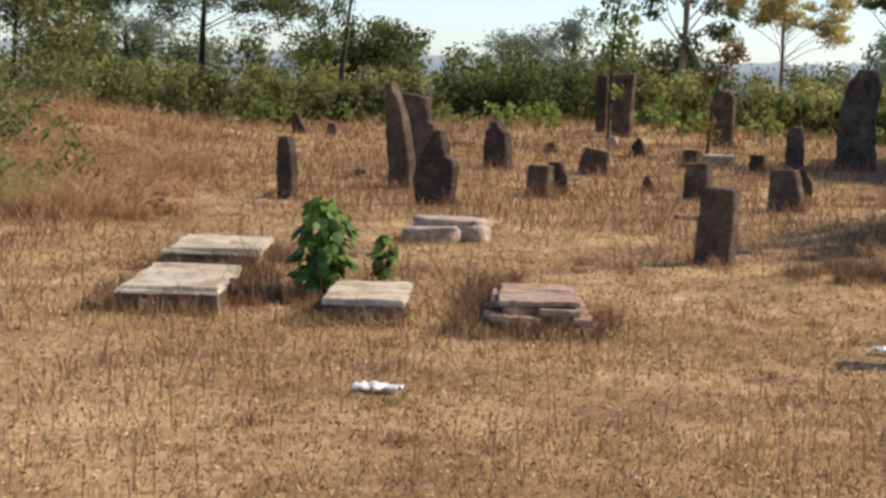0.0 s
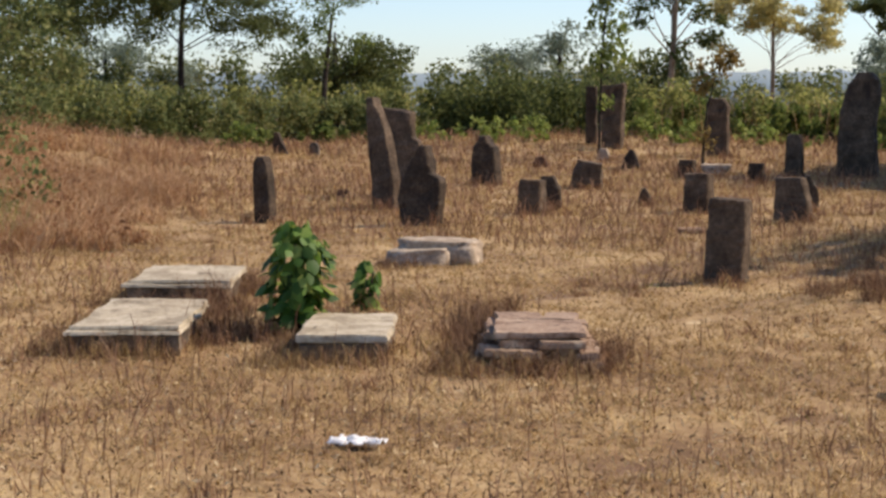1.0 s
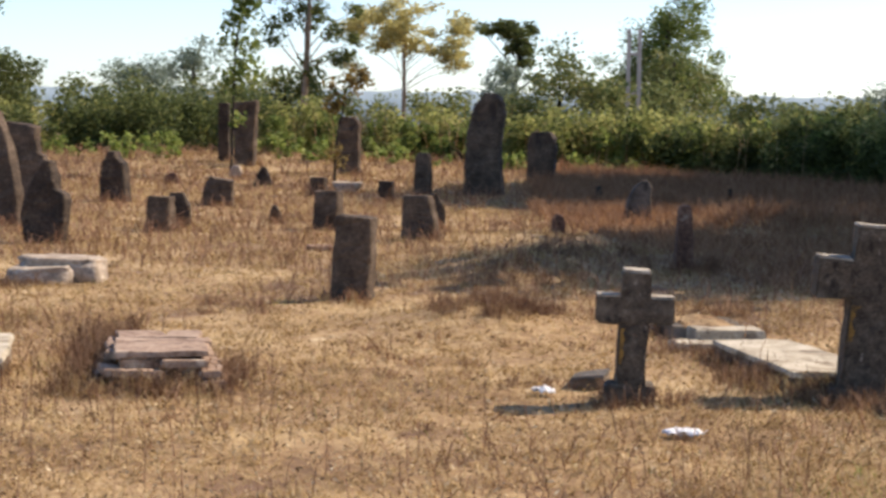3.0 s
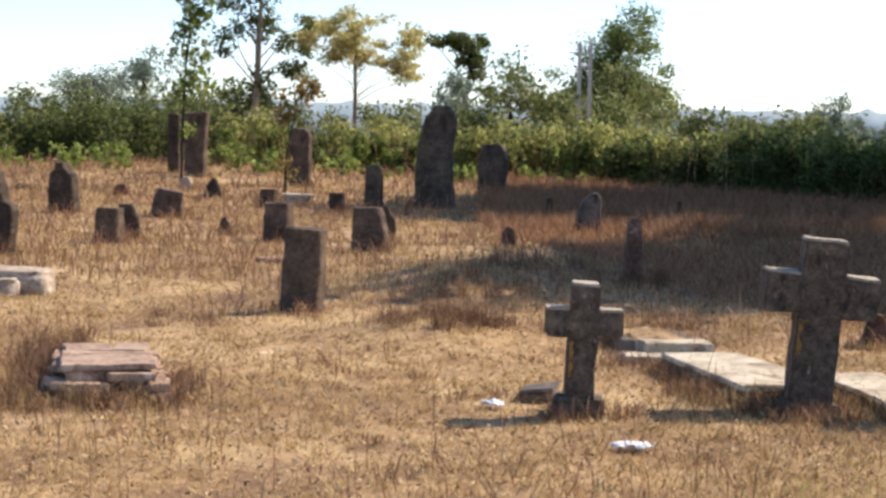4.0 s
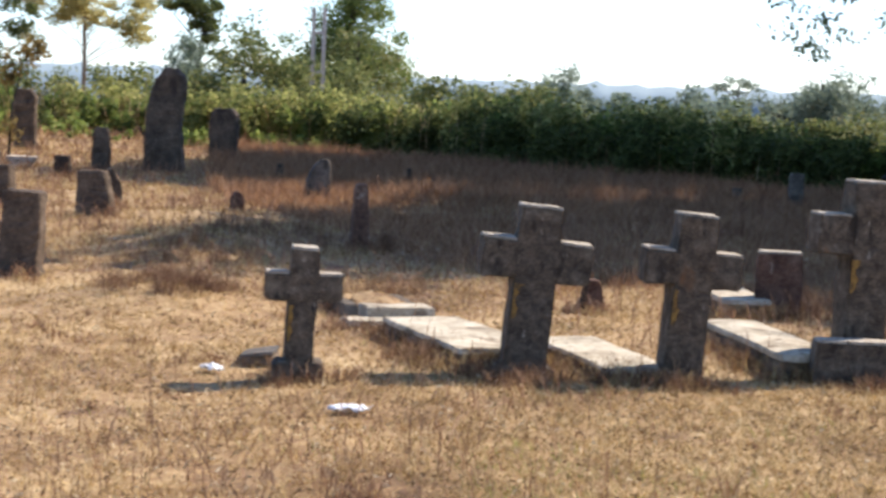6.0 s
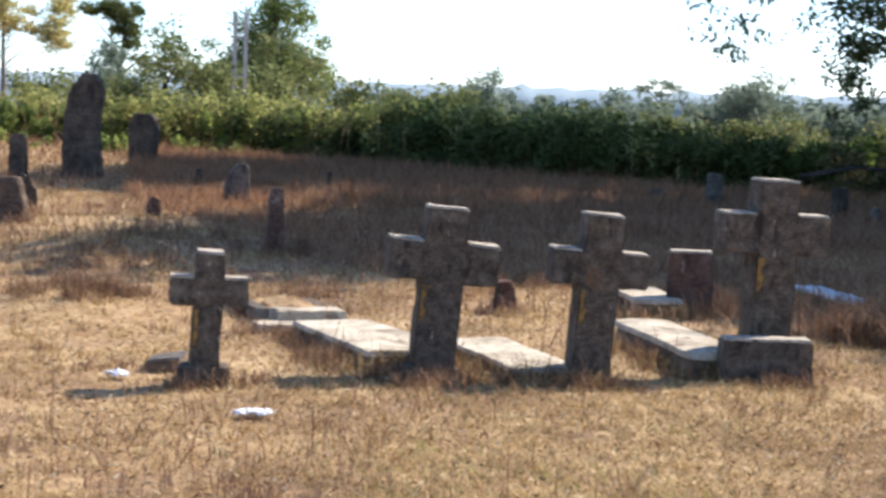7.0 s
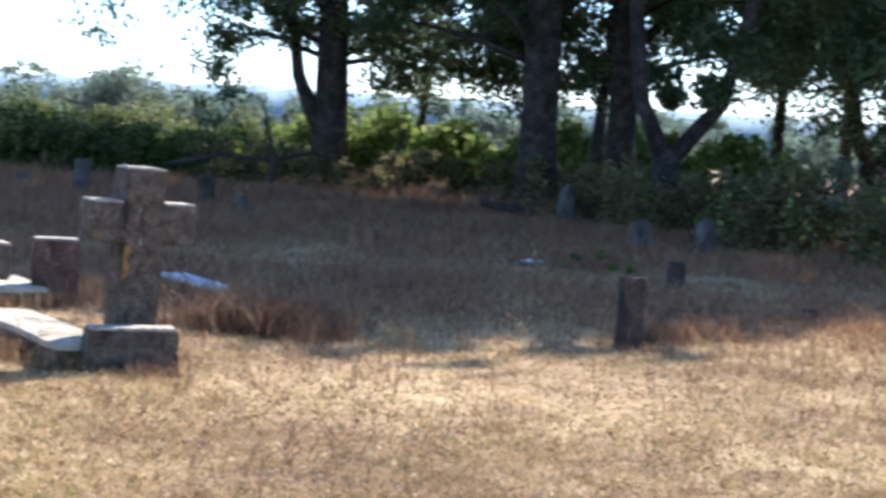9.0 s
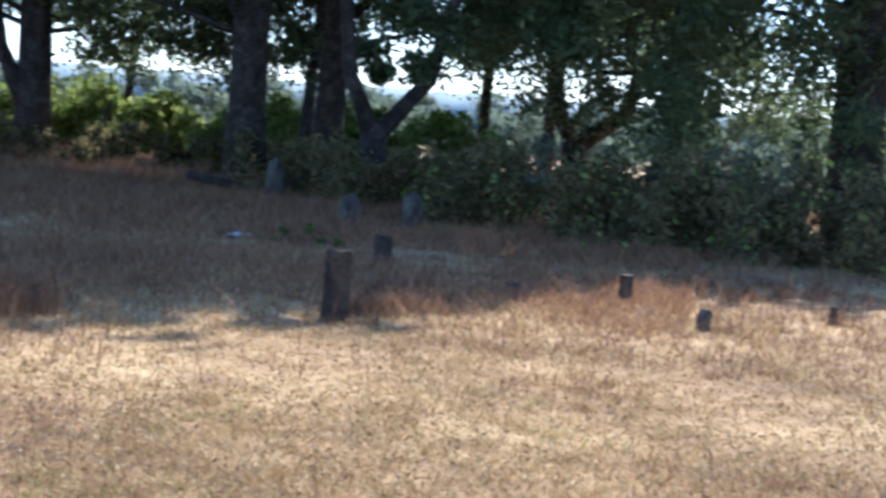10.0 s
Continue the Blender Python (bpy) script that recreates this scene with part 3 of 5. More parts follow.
tree("acacia_tree", -12.89, 58.57, 4.6, 0.1, (0.3, 0.1), low_clumps(13, -1.4, 1.6, 3.0, 5.6, 0.45, 133, (0.97, 0.22)), LEAF_GREEN, 0.11, 330, "drooping green tree at the scrub's edge", seed=22, flat=0.8, thick=0.5)
tree("dark_tree", -14.6, 33.95, 2.6, 0.06, (0.1, 0), crown_clumps(22, 2.2, 1.6, 0.2, 3.4, 0.5, 31), LEAF_SCRUB, 0.12, 260, "bushy green tree over the dry bank", seed=23)
# slender tree behind the hedge
tree("slender_tree", -1.32, 57.1, 7.4, 0.11, (0.3, 0), [(1.19 * cx, cy, 1.19 * cz - 0.3, 0.85 * cr) for cx, cy, cz, cr in ((-0.9, 0, 3.6, 0.45), (-0.5, 0.2, 3.9, 0.5), (0.3, 0, 4.3, 0.6), (1.0, 0.1, 2.9, 0.4), (0.8, -0.2, 3.7, 0.5), (-0.2, 0.2, 4.9, 0.6), (0.6, 0.1, 5.4, 0.6), (1.4, 0, 4.2, 0.3), (-0.8, 0, 5.0, 0.5), (0.2, 0, 6.2, 0.7), (0.9, 0.1, 6.0, 0.5), (0.2, 0, 2.7, 0.3), (1.3, 0, 3.3, 0.3))], LEAF_DARK, 0.15, 330, "slender tree with pale trunk and loose green crown", PALEBARK, 24, 11, 0.4, thick=0.6)
# yellowing umbrella-shaped tree
rng = random.Random(250)
dome = []
for i in range(84):
    u = rng.uniform(-1.9, 2.1)
    dome.append((u, rng.uniform(-0.8, 0.8), 5.2 - 0.3 * abs(u - 0.2) ** 1.4 + rng.uniform(-1.5, 0.2), rng.uniform(0.22, 0.36)))
tree("umbrella_tree", 1.96, 59.93, 4.7, 0.085, (0.1, 0), dome, LEAF_YELLOW, 0.11, 300, "yellowing flat-crowned tree with open branches", PALEBARK, 25, 16, 0.35, flat=0.6, thick=0.5)
tree("flat_topped_tree", 7.05, 74.62, 4.2, 0.2, (0.4, 0), [(-1.2, 0, 4.9, 0.35), (-0.5, 0, 4.85, 0.45), (0.2, 0, 4.8, 0.5), (0.8, 0.1, 4.95, 0.4), (0.1, 0.2, 4.3, 0.45), (0.6, 0, 4.1, 0.4), (0.5, 0, 3.6, 0.3), (1.0, 0, 3.0, 0.25)], LEAF_DARK, 0.16, 620, "dark flat-topped tree behind the hedge", seed=26, limbs=8, flat=0.6)
# haze is in this tree's leaf colour too
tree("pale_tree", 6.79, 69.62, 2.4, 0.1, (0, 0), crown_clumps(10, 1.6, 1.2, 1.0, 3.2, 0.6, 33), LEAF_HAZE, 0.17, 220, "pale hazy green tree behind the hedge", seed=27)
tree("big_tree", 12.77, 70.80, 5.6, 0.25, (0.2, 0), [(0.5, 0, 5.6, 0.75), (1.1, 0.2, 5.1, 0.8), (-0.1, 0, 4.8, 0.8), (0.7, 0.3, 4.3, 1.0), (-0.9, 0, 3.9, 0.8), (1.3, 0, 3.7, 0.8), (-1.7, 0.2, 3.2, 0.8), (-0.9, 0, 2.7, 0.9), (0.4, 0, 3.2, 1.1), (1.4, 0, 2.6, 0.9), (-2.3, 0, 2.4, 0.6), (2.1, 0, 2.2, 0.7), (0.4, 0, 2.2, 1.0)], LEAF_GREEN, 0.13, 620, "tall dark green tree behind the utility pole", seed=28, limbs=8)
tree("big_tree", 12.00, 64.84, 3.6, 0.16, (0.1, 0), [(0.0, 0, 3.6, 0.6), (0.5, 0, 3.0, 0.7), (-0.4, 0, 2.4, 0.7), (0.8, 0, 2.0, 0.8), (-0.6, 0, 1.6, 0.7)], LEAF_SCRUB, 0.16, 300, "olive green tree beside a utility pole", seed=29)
# hazy trees over the hedge, most with haze mixed into the leaf colour
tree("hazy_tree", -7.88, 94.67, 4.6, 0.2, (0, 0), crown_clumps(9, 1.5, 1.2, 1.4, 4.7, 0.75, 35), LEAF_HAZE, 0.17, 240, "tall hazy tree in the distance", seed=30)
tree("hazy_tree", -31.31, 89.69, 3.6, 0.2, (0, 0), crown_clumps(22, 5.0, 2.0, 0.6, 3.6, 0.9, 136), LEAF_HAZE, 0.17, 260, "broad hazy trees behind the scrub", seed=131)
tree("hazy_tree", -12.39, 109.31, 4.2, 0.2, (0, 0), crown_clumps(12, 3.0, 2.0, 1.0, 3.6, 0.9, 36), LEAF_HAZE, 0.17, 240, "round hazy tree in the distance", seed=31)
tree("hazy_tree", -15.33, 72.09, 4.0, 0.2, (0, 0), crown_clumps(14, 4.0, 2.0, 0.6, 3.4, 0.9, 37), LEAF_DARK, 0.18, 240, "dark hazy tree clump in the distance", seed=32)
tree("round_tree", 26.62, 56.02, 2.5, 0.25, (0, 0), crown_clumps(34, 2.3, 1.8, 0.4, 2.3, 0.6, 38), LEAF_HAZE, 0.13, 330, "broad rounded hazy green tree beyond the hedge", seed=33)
tree("hazy_tree", 23.70, 76.42, 2.4, 0.15, (0, 0), crown_clumps(16, 1.7, 1.2, 0.4, 2.6, 0.6, 39), LEAF_HAZE, 0.15, 330, "pale haze-tinted tree over the hedge", seed=34)
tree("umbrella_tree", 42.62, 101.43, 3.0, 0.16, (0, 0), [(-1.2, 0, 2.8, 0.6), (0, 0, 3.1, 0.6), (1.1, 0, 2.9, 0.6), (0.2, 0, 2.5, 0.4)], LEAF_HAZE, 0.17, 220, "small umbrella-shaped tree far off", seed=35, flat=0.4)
tree("olive_tree", 7.47, 61.50, 2.6, 0.15, (0, 0), crown_clumps(14, 2.6, 1.6, 0.8, 3.0, 0.7, 40), LEAF_SCRUB, 0.16, 240, "olive green tree behind the hedge", seed=36)
tree("olive_tree", -1.99, 59.96, 2.4, 0.15, (0, 0), crown_clumps(14, 2.8, 1.6, 0.8, 2.7, 0.7, 41), LEAF_SCRUB, 0.16, 240, "olive green tree behind the hedge", seed=37)


# saplings among the stones
def sapling(x, y, h, r, crown, leaf, size, per, label, seed, bend):
    return tree("sapling", x, y, h, r, (bend, 0), crown, leaf, size, per, label, BARK, seed, 6, 0.5, "sapling", 1.0)


sapling(-2.55, 39.33, 4.2, 0.03, [(0.1, 0, 2.2, 0.28), (0.3, 0.05, 2.5, 0.28), (0.12, 0, 2.9, 0.22), (0.45, 0, 3.1, 0.25), (0.2, 0, 3.4, 0.28), (0.5, 0.1, 3.7, 0.3), (0.2, 0, 4.0, 0.35), (0.55, 0, 4.25, 0.3), (0.05, 0, 4.4, 0.25), (0.25, 0, 1.25, 0.15)], LEAF_GREEN, 0.13, 300, "young slender sapling with sparse green leaves", 51, 0.3)
sapling(-0.25, 36.25, 1.9, 0.03, [(0.1, 0, 1.85, 0.22), (0.35, 0, 2.0, 0.22), (0.6, 0, 2.3, 0.15), (0.2, 0, 2.2, 0.2), (-0.05, 0, 1.6, 0.15), (0.1, 0, 0.45, 0.18)], LEAF_BROWN, 0.12, 330, "thin sapling with withered yellow-brown leaves", 52, 0.25)

# great shade trees
def shade_tree(x, y, h, r, lean, low, label, seed, spread=5.5, upper=60, low_per=330, foot=5.6, dx=0.0, dy=0.0, roof=0.0):
    root = tree("shade_tree", x, y, h, r, lean, low, LEAF_SHADE, 0.14, low_per, label, seed=seed, limbs=min(7, len(low)), first=0.18, category="tree", flat=0.8, thick=0.38)
    # crown above the view, sized and shifted to cast the ground shade
    top = crown_clumps(upper, spread, spread, foot, roof or h + 1.0, 1.5, seed + 100, dx, dy)
    part("upper_crown", leaf_mesh("upper_crown", [c[:3] for c in top], [c[3] for c in top], 105, 0.6, LEAF_SHADE, seed + 7, 0.3), None, root)
    return root


ACROSS = (0.81, -0.59)
spreading = shade_tree(21.57, 34.10, 16.5, 0.36, (0.5, 0), low_clumps(60, 1.0, 7.0, 2.35, 4.9, 0.55, 61, ACROSS) + low_clumps(26, -2.6, 1.0, 2.7, 5.2, 0.34, 63, ACROSS), "big spreading shade tree with dark trunk", 71, 8.0, 140, foot=6.6, dy=4.0)
fork = bmesh.new()
tube(fork, [(0, 0, 0.9), (-0.3, 0.22, 1.6), (-0.55, 0.4, 2.3), (-0.66, 0.48, 3.2), (-0.85, 0.62, 4.6), (-1.2, 0.87, 6.4)], [0.24, 0.2, 0.16, 0.13, 0.1, 0.05], 9, 5)
part("limb", fork, BARK, spreading, smooth=True)
hang = low_clumps(58, -6.4, -0.6, 2.9, 5.2, 0.46, 62, ACROSS) + low_clumps(20, -2.8, -1.5, 1.1, 3.4, 0.33, 64, ACROSS)
part("hanging_leaves", leaf_mesh("hanging_leaves", [c[:3] for c in hang], [c[3] for c in hang], 34, 0.15, LEAF_SHADE, 65, 0.5, 0.7), None, spreading)
shade_tree(19.16, 23.49, 15.5, 0.31, (0.6, 0), low_clumps(26, -3.5, 3.0, 3.2, 4.8, 0.42, 64, ACROSS), "tall straight shade tree with thick trunk", 72, 5.2, 80)
shade_tree(21.77, 24.25, 15.5, 0.26, (1.6, -0.6), low_clumps(26, 0.4, 4.5, 2.7, 5.2, 0.42, 65, ACROSS), "leaning dark shade tree", 73, 5.6, 75)
shade_tree(26.01, 29.79, 14.0, 0.13, (1.5, -0.9), low_clumps(9, -2, 2, 3.6, 5.2, 0.6, 66, ACROSS), "thin leaning tree behind the shade trees", 74, 4.0, 30)
shade_tree(34.78, 32.78, 12.0, 0.15, (0.2, 0), low_clumps(18, -3, 3, 3.2, 5.6, 0.7, 67, ACROSS), "thin tree beyond the undergrowth", 75, 3.5, 20)
shade_tree(37.30, 32.69, 12.0, 0.16, (0.1, 0), low_clumps(14, -2, 3, 3.4, 5.6, 0.7, 68, ACROSS), "thin tree beyond the undergrowth", 76, 3.5, 20)
shade_tree(33.97, 25.64, 17.0, 0.42, (0.6, -0.4), low_clumps(80, -4.2, 6.5, 1.5, 5.6, 0.6, 69, ACROSS), "big dark shade tree", 77, 5.5, 60, 210)
edge_tree = shade_tree(24.41, 14.89, 15.5, 0.38, (0.5, 0.2), low_clumps(92, -3.6, 4.2, 1.0, 4.8, 0.46, 70, ACROSS), "big dark shade tree at the edge of the graves", 78, 2.4, 30, 240, foot=9.0, dx=-1.0, dy=2.4)

# unseen low crown, added to shade the undergrowth on the right
skirt = crown_clumps(36, 3.6, 3.6, 5.4, 8.6, 1.3, 179, 0.5, -0.5)
part("added_shade_crown", leaf_mesh("added_shade_crown", [c[:3] for c in skirt], [c[3] for c in skirt], 150, 0.5, LEAF_SHADE, 180, 0.3), None, edge_tree)


def forked_tree(x, y, r, fork_z, left, right, low, label, seed):
    """A short bole that parts into two heavy limbs."""
    root = thing("forked_tree", x, y, g0(x, y))
    bm = bmesh.new()
    tube(bm, [(0, 0, -0.1), (0.02, 0, fork_z * 0.4), (0.05, 0, fork_z), (0.06, 0, fork_z * 1.15)], [r * 1.25, r, r * 1.05, r * 0.7], 10, seed)
    for tip in (left, right):
        e = Vector(tip)
        s = Vector((0.05, 0, fork_z * 0.95))
        out = Vector((e.x, e.y, 0)).normalized()
        m = s + out * 0.4 * Vector((e.x, e.y, 0)).length + Vector((0, 0, 0.95))
        tube(bm, (s, m, m.lerp(e, 0.4), m.lerp(e, 0.7), e), [r * 0.8, r * 0.66, r * 0.55, r * 0.45, r * 0.2], 8, seed)
    part("trunk", bm, BARK, root, smooth=True)
    part("crown", leaf_mesh("crown", [c[:3] for c in low], [c[3] for c in low], 300, 0.14, LEAF_SHADE, seed, 0.4, 0.8), None, root)
    # crown above the view, there for the shade it casts
    top = crown_clumps(44, 3.8, 3.8, 5.2, 12.0, 1.4, seed + 9)
    part("upper_crown", leaf_mesh("upper_crown", [c[:3] for c in top], [c[3] for c in top], 150, 0.6, LEAF_SHADE, seed + 3), None, root)
    return tagged(root, label, "tree")


forked_tree(18.69, 19.88, 0.2, 1.15, (-0.9, 0.6, 8.0), (1.6, -1.2, 7.0), low_clumps(24, -0.5, 4.0, 2.6, 4.8, 0.42, 81, ACROSS) + low_clumps(3, -0.8, 0.6, 2.1, 2.6, 0.3, 84, ACROSS), "low-forked dark tree among the undergrowth", 82)
forked_tree(36.29, 30.83, 0.34, 0.9, (-1.0, 0.8, 8.0), (2.6, -1.9, 7.0), low_clumps(24, -3.0, 5.0, 2.8, 5.0, 0.8, 83, ACROSS), "low-forked tree beyond the undergrowth", 84)

tree("olive_tree", 25.49, 35.96, 4.5, 0.12, (0.3, -0.2), low_clumps(22, -2.6, 3.2, 1.9, 4.4, 0.42, 91, ACROSS), LEAF_SCRUB, 0.13, 150, "sunlit olive tree behind the shade trees", seed=92, limbs=6, thick=0.6)


# ---------------------------------------------------------------- stones
BLOCK = ((0, -1, 1), (0.5, -0.97, 0.98), (1, -0.93, 0.95))
TAPER = ((0, -1, 1), (0.5, -0.85, 0.9), (0.85, -0.6, 0.7), (1, -0.3, 0.4))
ROUND = ((0, -1, 1), (0.6, -0.95, 0.95), (0.85, -0.75, 0.75), (1, -0.25, 0.25))
POINT = ((0, -1, 1), (0.55, -0.8, 0.8), (0.85, -0.5, 0.5), (1, -0.08, 0.08))
stone("standing_stone", -0.02, 14.85, 0.69, 0.36, 0.2, BLOCK, "squared dark standing stone with chipped pale head", BROWNSTONE, top=0.0, lean=1.5, seed=1, turn=-24)
stone("menhir", -4.46, 23.51, 1.49, 0.40, 0.22, ((0, -1, 0.95), (0.35, -1.1, 0.75), (0.65, -1.35, 0.2), (0.85, -1.5, -0.3), (1, -1.42, -0.9)), "tall dark leaning menhir with ragged pale edge", BROWNSTONE, seed=2, turn=-26)
stone("menhir", -4.64, 25.76, 1.29, 0.64, 0.22, ((0, -1, 1), (0.68, -0.95, 1), (0.72, -0.95, 0.72), (1, -1, 0.62)), "broad dark stepped menhir", BROWNSTONE, seed=3, turn=-24, top=-0.03)
stone("standing_stone", -3.51, 20.61, 0.94, 0.59, 0.22, ((0, -0.9, 0.75), (0.35, -1, 0.95), (0.6, -0.85, 1), (0.66, -0.75, 0.48), (0.85, -0.4, 0.42), (1, -0.05, 0.3)), "broad black standing stone with a lower shoulder", seed=4, turn=-26)
stone("standing_stone", -5.47, 20.78, 0.79, 0.25, 0.2, ((0, -0.9, 1), (0.6, -1, 0.9), (0.9, -0.95, 0.65), (1, -0.6, 0.4)), "narrow dark standing stone", seed=5, turn=-20, lean=-1)
stone("marker_stone", -9.38, 37.75, 0.49, 0.35, 0.2, ((0, -0.8, 1.1), (0.6, -0.9, 0.3), (1, -0.8, -0.2)), "small dark pointed marker stone", seed=6)
stone("marker_stone", -8.85, 38.75, 0.32, 0.25, 0.15, ROUND, "small grey marker stone", GREYSTONE, seed=7)
stone("marker_stone", -5.48, 25.51, 0.13, 0.17, 0.14, BLOCK, "tiny brown marker stone", REDSTONE, seed=8)
stone("standing_stone", -3.85, 29.67, 0.84, 0.50, 0.3, ((0, -0.9, 1), (0.6, -0.95, 0.8), (0.8, -0.85, 0.7), (0.85, -0.6, 0.3), (1, -0.45, 0.1)), "rough dark peaked standing stone", seed=9, turn=-20)
stone("marker_stone", -2.41, 22.70, 0.44, 0.34, 0.28, ((0, -0.95, 0.95), (0.5, -1, 1), (1, -0.85, 0.95)), "stubby dark marker stone with pale flank", BROWNSTONE, seed=10, turn=-20)
stone("marker_stone", -2.24, 23.60, 0.45, 0.29, 0.22, ((0, -1, 1), (0.6, -1, 0.9), (1, -0.95, 0.3)), "dark marker stone with slanting head", seed=11)
stone("marker_stone", -3.55, 36.31, 0.24, 0.33, 0.25, TAPER, "small brown half-buried stone", REDSTONE, seed=12)
stone("marker_stone", -2.11, 28.71, 0.44, 0.55, 0.3, ((0, -1.05, 1), (0.5, -0.75, 1), (1, -0.45, 0.95)), "low brown wedge-shaped stone", BROWNSTONE, seed=13, top=-0.1)
stone("marker_stone", -1.66, 35.54, 0.38, 0.39, 0.28, ((0, -1, 1), (0.6, -0.7, 0.6), (1, -0.15, 0.15)), "small dark pointed stone", seed=14)
stone("menhir", -2.34, 41.78, 1.49, 0.59, 0.3, ((0, -0.8, 0.8), (0.6, -0.95, 0.95), (1, -1, 1.1)), "upright broad grey slab stone, widening upwards", BROWNSTONE, seed=15, turn=-24, top=0.02)
stone("menhir", -2.93, 43.06, 1.40, 0.28, 0.3, BLOCK, "narrow dark slab stone behind another", seed=16)
stone("marker_stone", -2.41, 39.10, 0.25, 0.3, 0.3, TAPER, "pale stone leaning at a slab's foot", PALESTONE, seed=17)
stone("marker_stone", -1.03, 24.60, 0.23, 0.19, 0.16, ((0, -1, 1), (0.6, -0.7, 0.8), (1, -0.3, 0.2)), "small dark marker stone", seed=18)
stone("marker_stone", -0.52, 32.07, 0.35, 0.31, 0.22, BLOCK, "small dark squared stone", seed=19, turn=-20)
stone("marker_stone", -0.28, 23.22, 0.52, 0.37, 0.26, BLOCK, "squared dark marker stone", BROWNSTONE, seed=20, turn=-24)
stone("flat_stone", -0.01, 33.41, 0.2, 0.55, 0.5, ((0, -0.6, 0.6), (0.5, -0.9, 0.9), (1, -0.95, 1.05)), "flat pale stone lying on a marker", PALESTONE, seed=21, category="stone")
stone("standing_stone", 0.08, 39.86, 1.27, 0.53, 0.22, ((0, -1, 1), (0.9, -1, 0.98), (1, -0.8, 0.6)), "tall brown standing stone with lit flank", BROWNSTONE, seed=22, turn=-26)
stone("marker_stone", 0.68, 30.87, 0.34, 0.28, 0.2, BLOCK, "small dark squared stone", seed=23, turn=-20)
stone("standing_stone", 1.40, 32.49, 0.81, 0.35, 0.2, ((0, -1, 1), (0.5, -0.9, 0.9), (0.9, -0.8, 0.85), (1, -0.4, 0.6)), "slim grey-brown standing stone", BROWNSTONE, seed=24, turn=-20)
stone("standing_stone", 1.19, 23.87, 0.47, 0.23, 0.2, ((0, -1, 1), (0.6, -0.9, 0.8), (1, -0.7, -0.2)), "dark stone behind a marker", seed=25)
stone("standing_stone", 0.84, 21.50, 0.52, 0.46, 0.22, ((0, -1, 1), (0.55, -0.9, 0.92), (1, -0.82, 0.6)), "broad dark marker stone with one pale edge", BROWNSTONE, seed=26, turn=-26)
stone("menhir", 2.59, 33.44, 1.90, 0.81, 0.4, ((0, -0.95, 1), (0.3, -0.9, 0.85), (0.55, -0.75, 0.8), (0.8, -0.65, 1), (0.93, -0.35, 0.95), (1, 0, 0.65)), "very tall dark menhir with rounded head", BROWNSTONE, seed=27, turn=-20)
stone("standing_stone", 4.24, 38.10, 1.13, 0.64, 0.4, ((0, -0.95, 0.8), (0.5, -1, 0.95), (0.9, -0.9, 0.9), (1, -0.7, 0.6)), "upright dark grey standing stone", BROWNSTONE, seed=28, turn=-20, rough=0.6)
stone("marker_stone", 3.02, 47.58, 0.33, 0.30, 0.25, ROUND, "small dark stone before the hedge", seed=29)
stone("post_stone", 4.31, 30.13, 0.34, 0.10, 0.1, BLOCK, "short dark post stone", seed=30, category="stone post")
stone("headstone", 4.18, 25.44, 0.59, 0.40, 0.16, ((0, -1, 1), (0.5, -0.8, 1), (0.8, -0.4, 0.98), (0.93, -0.05, 0.9), (1, 0.2, 0.7)), "grey headstone with slanting rounded head", GREYSTONE, seed=31, rough=0.5, category="headstone")
stone("post_stone", 3.30, 17.43, 0.66, 0.2, 0.16, ((0, -1, 1), (0.5, -0.85, 0.85), (0.92, -0.7, 0.62), (1, -0.5, 0.5)), "narrow dark reddish-brown post stone", REDSTONE, seed=32, rough=0.6, category="stone post")
stone("post_stone", 6.35, 29.10, 0.38, 0.08, 0.08, BLOCK, "thin dark post in shade", seed=33, category="stone post")
stone("marker_stone", 2.68, 22.60, 0.27, 0.19, 0.15, ROUND, "small reddish marker stone in dry grass", REDSTONE, seed=34)
stone("post_stone", 4.11, 12.68, 0.24, 0.04, 0.05, BLOCK, "thin dark leaning post", seed=35, lean=7, category="stone post")
stone("marker_stone", 4.25, 12.83, 0.24, 0.16, 0.12, ((0, -1, 1), (0.7, -1, 0.9), (1, -0.9, 0.3)), "small reddish stone beside a post", REDSTONE, seed=36)
stone("marker_stone", 8.77, 9.50, 0.52, 0.17, 0.17, ((0, -1, 0.95), (0.55, -0.85, 0.9), (0.62, -1, 1), (1, -0.9, 0.95)), "stumpy worn dark pillar in dry grass", STONE, seed=37)
stone("headstone", 16.61, 16.74, 0.46, 0.33, 0.12, ROUND, "round-headed grey headstone in shade", GREYSTONE, seed=38, category="headstone")
stone("headstone", 15.46, 16.71, 0.40, 0.33, 0.12, ROUND, "round-headed brownish headstone in shade", GREYSTONE, seed=39, category="headstone")
stone("headstone", 17.82, 21.06, 0.65, 0.30, 0.2, POINT, "pointed grey headstone under the trees", GREYSTONE, seed=40, category="headstone")
stone("marker_stone", 12.43, 12.88, 0.28, 0.17, 0.14, BLOCK, "dark marker stone in shade", seed=41)
stone("marker_stone", 11.62, 10.36, 0.12, 0.11, 0.1, BLOCK, "small dark stub of stone", seed=42)
stone("marker_stone", 12.60, 9.87, 0.24, 0.12, 0.1, BLOCK, "small stub of stone with dry stalks", seed=43)
stone("marker_stone", 11.56, 8.23, 0.17, 0.1, 0.1, ROUND, "small greyish stub of stone", GREYSTONE, seed=44)
stone("marker_stone", 13.34, 8.16, 0.16, 0.07, 0.06, BLOCK, "thin dark stub of stone", seed=45)
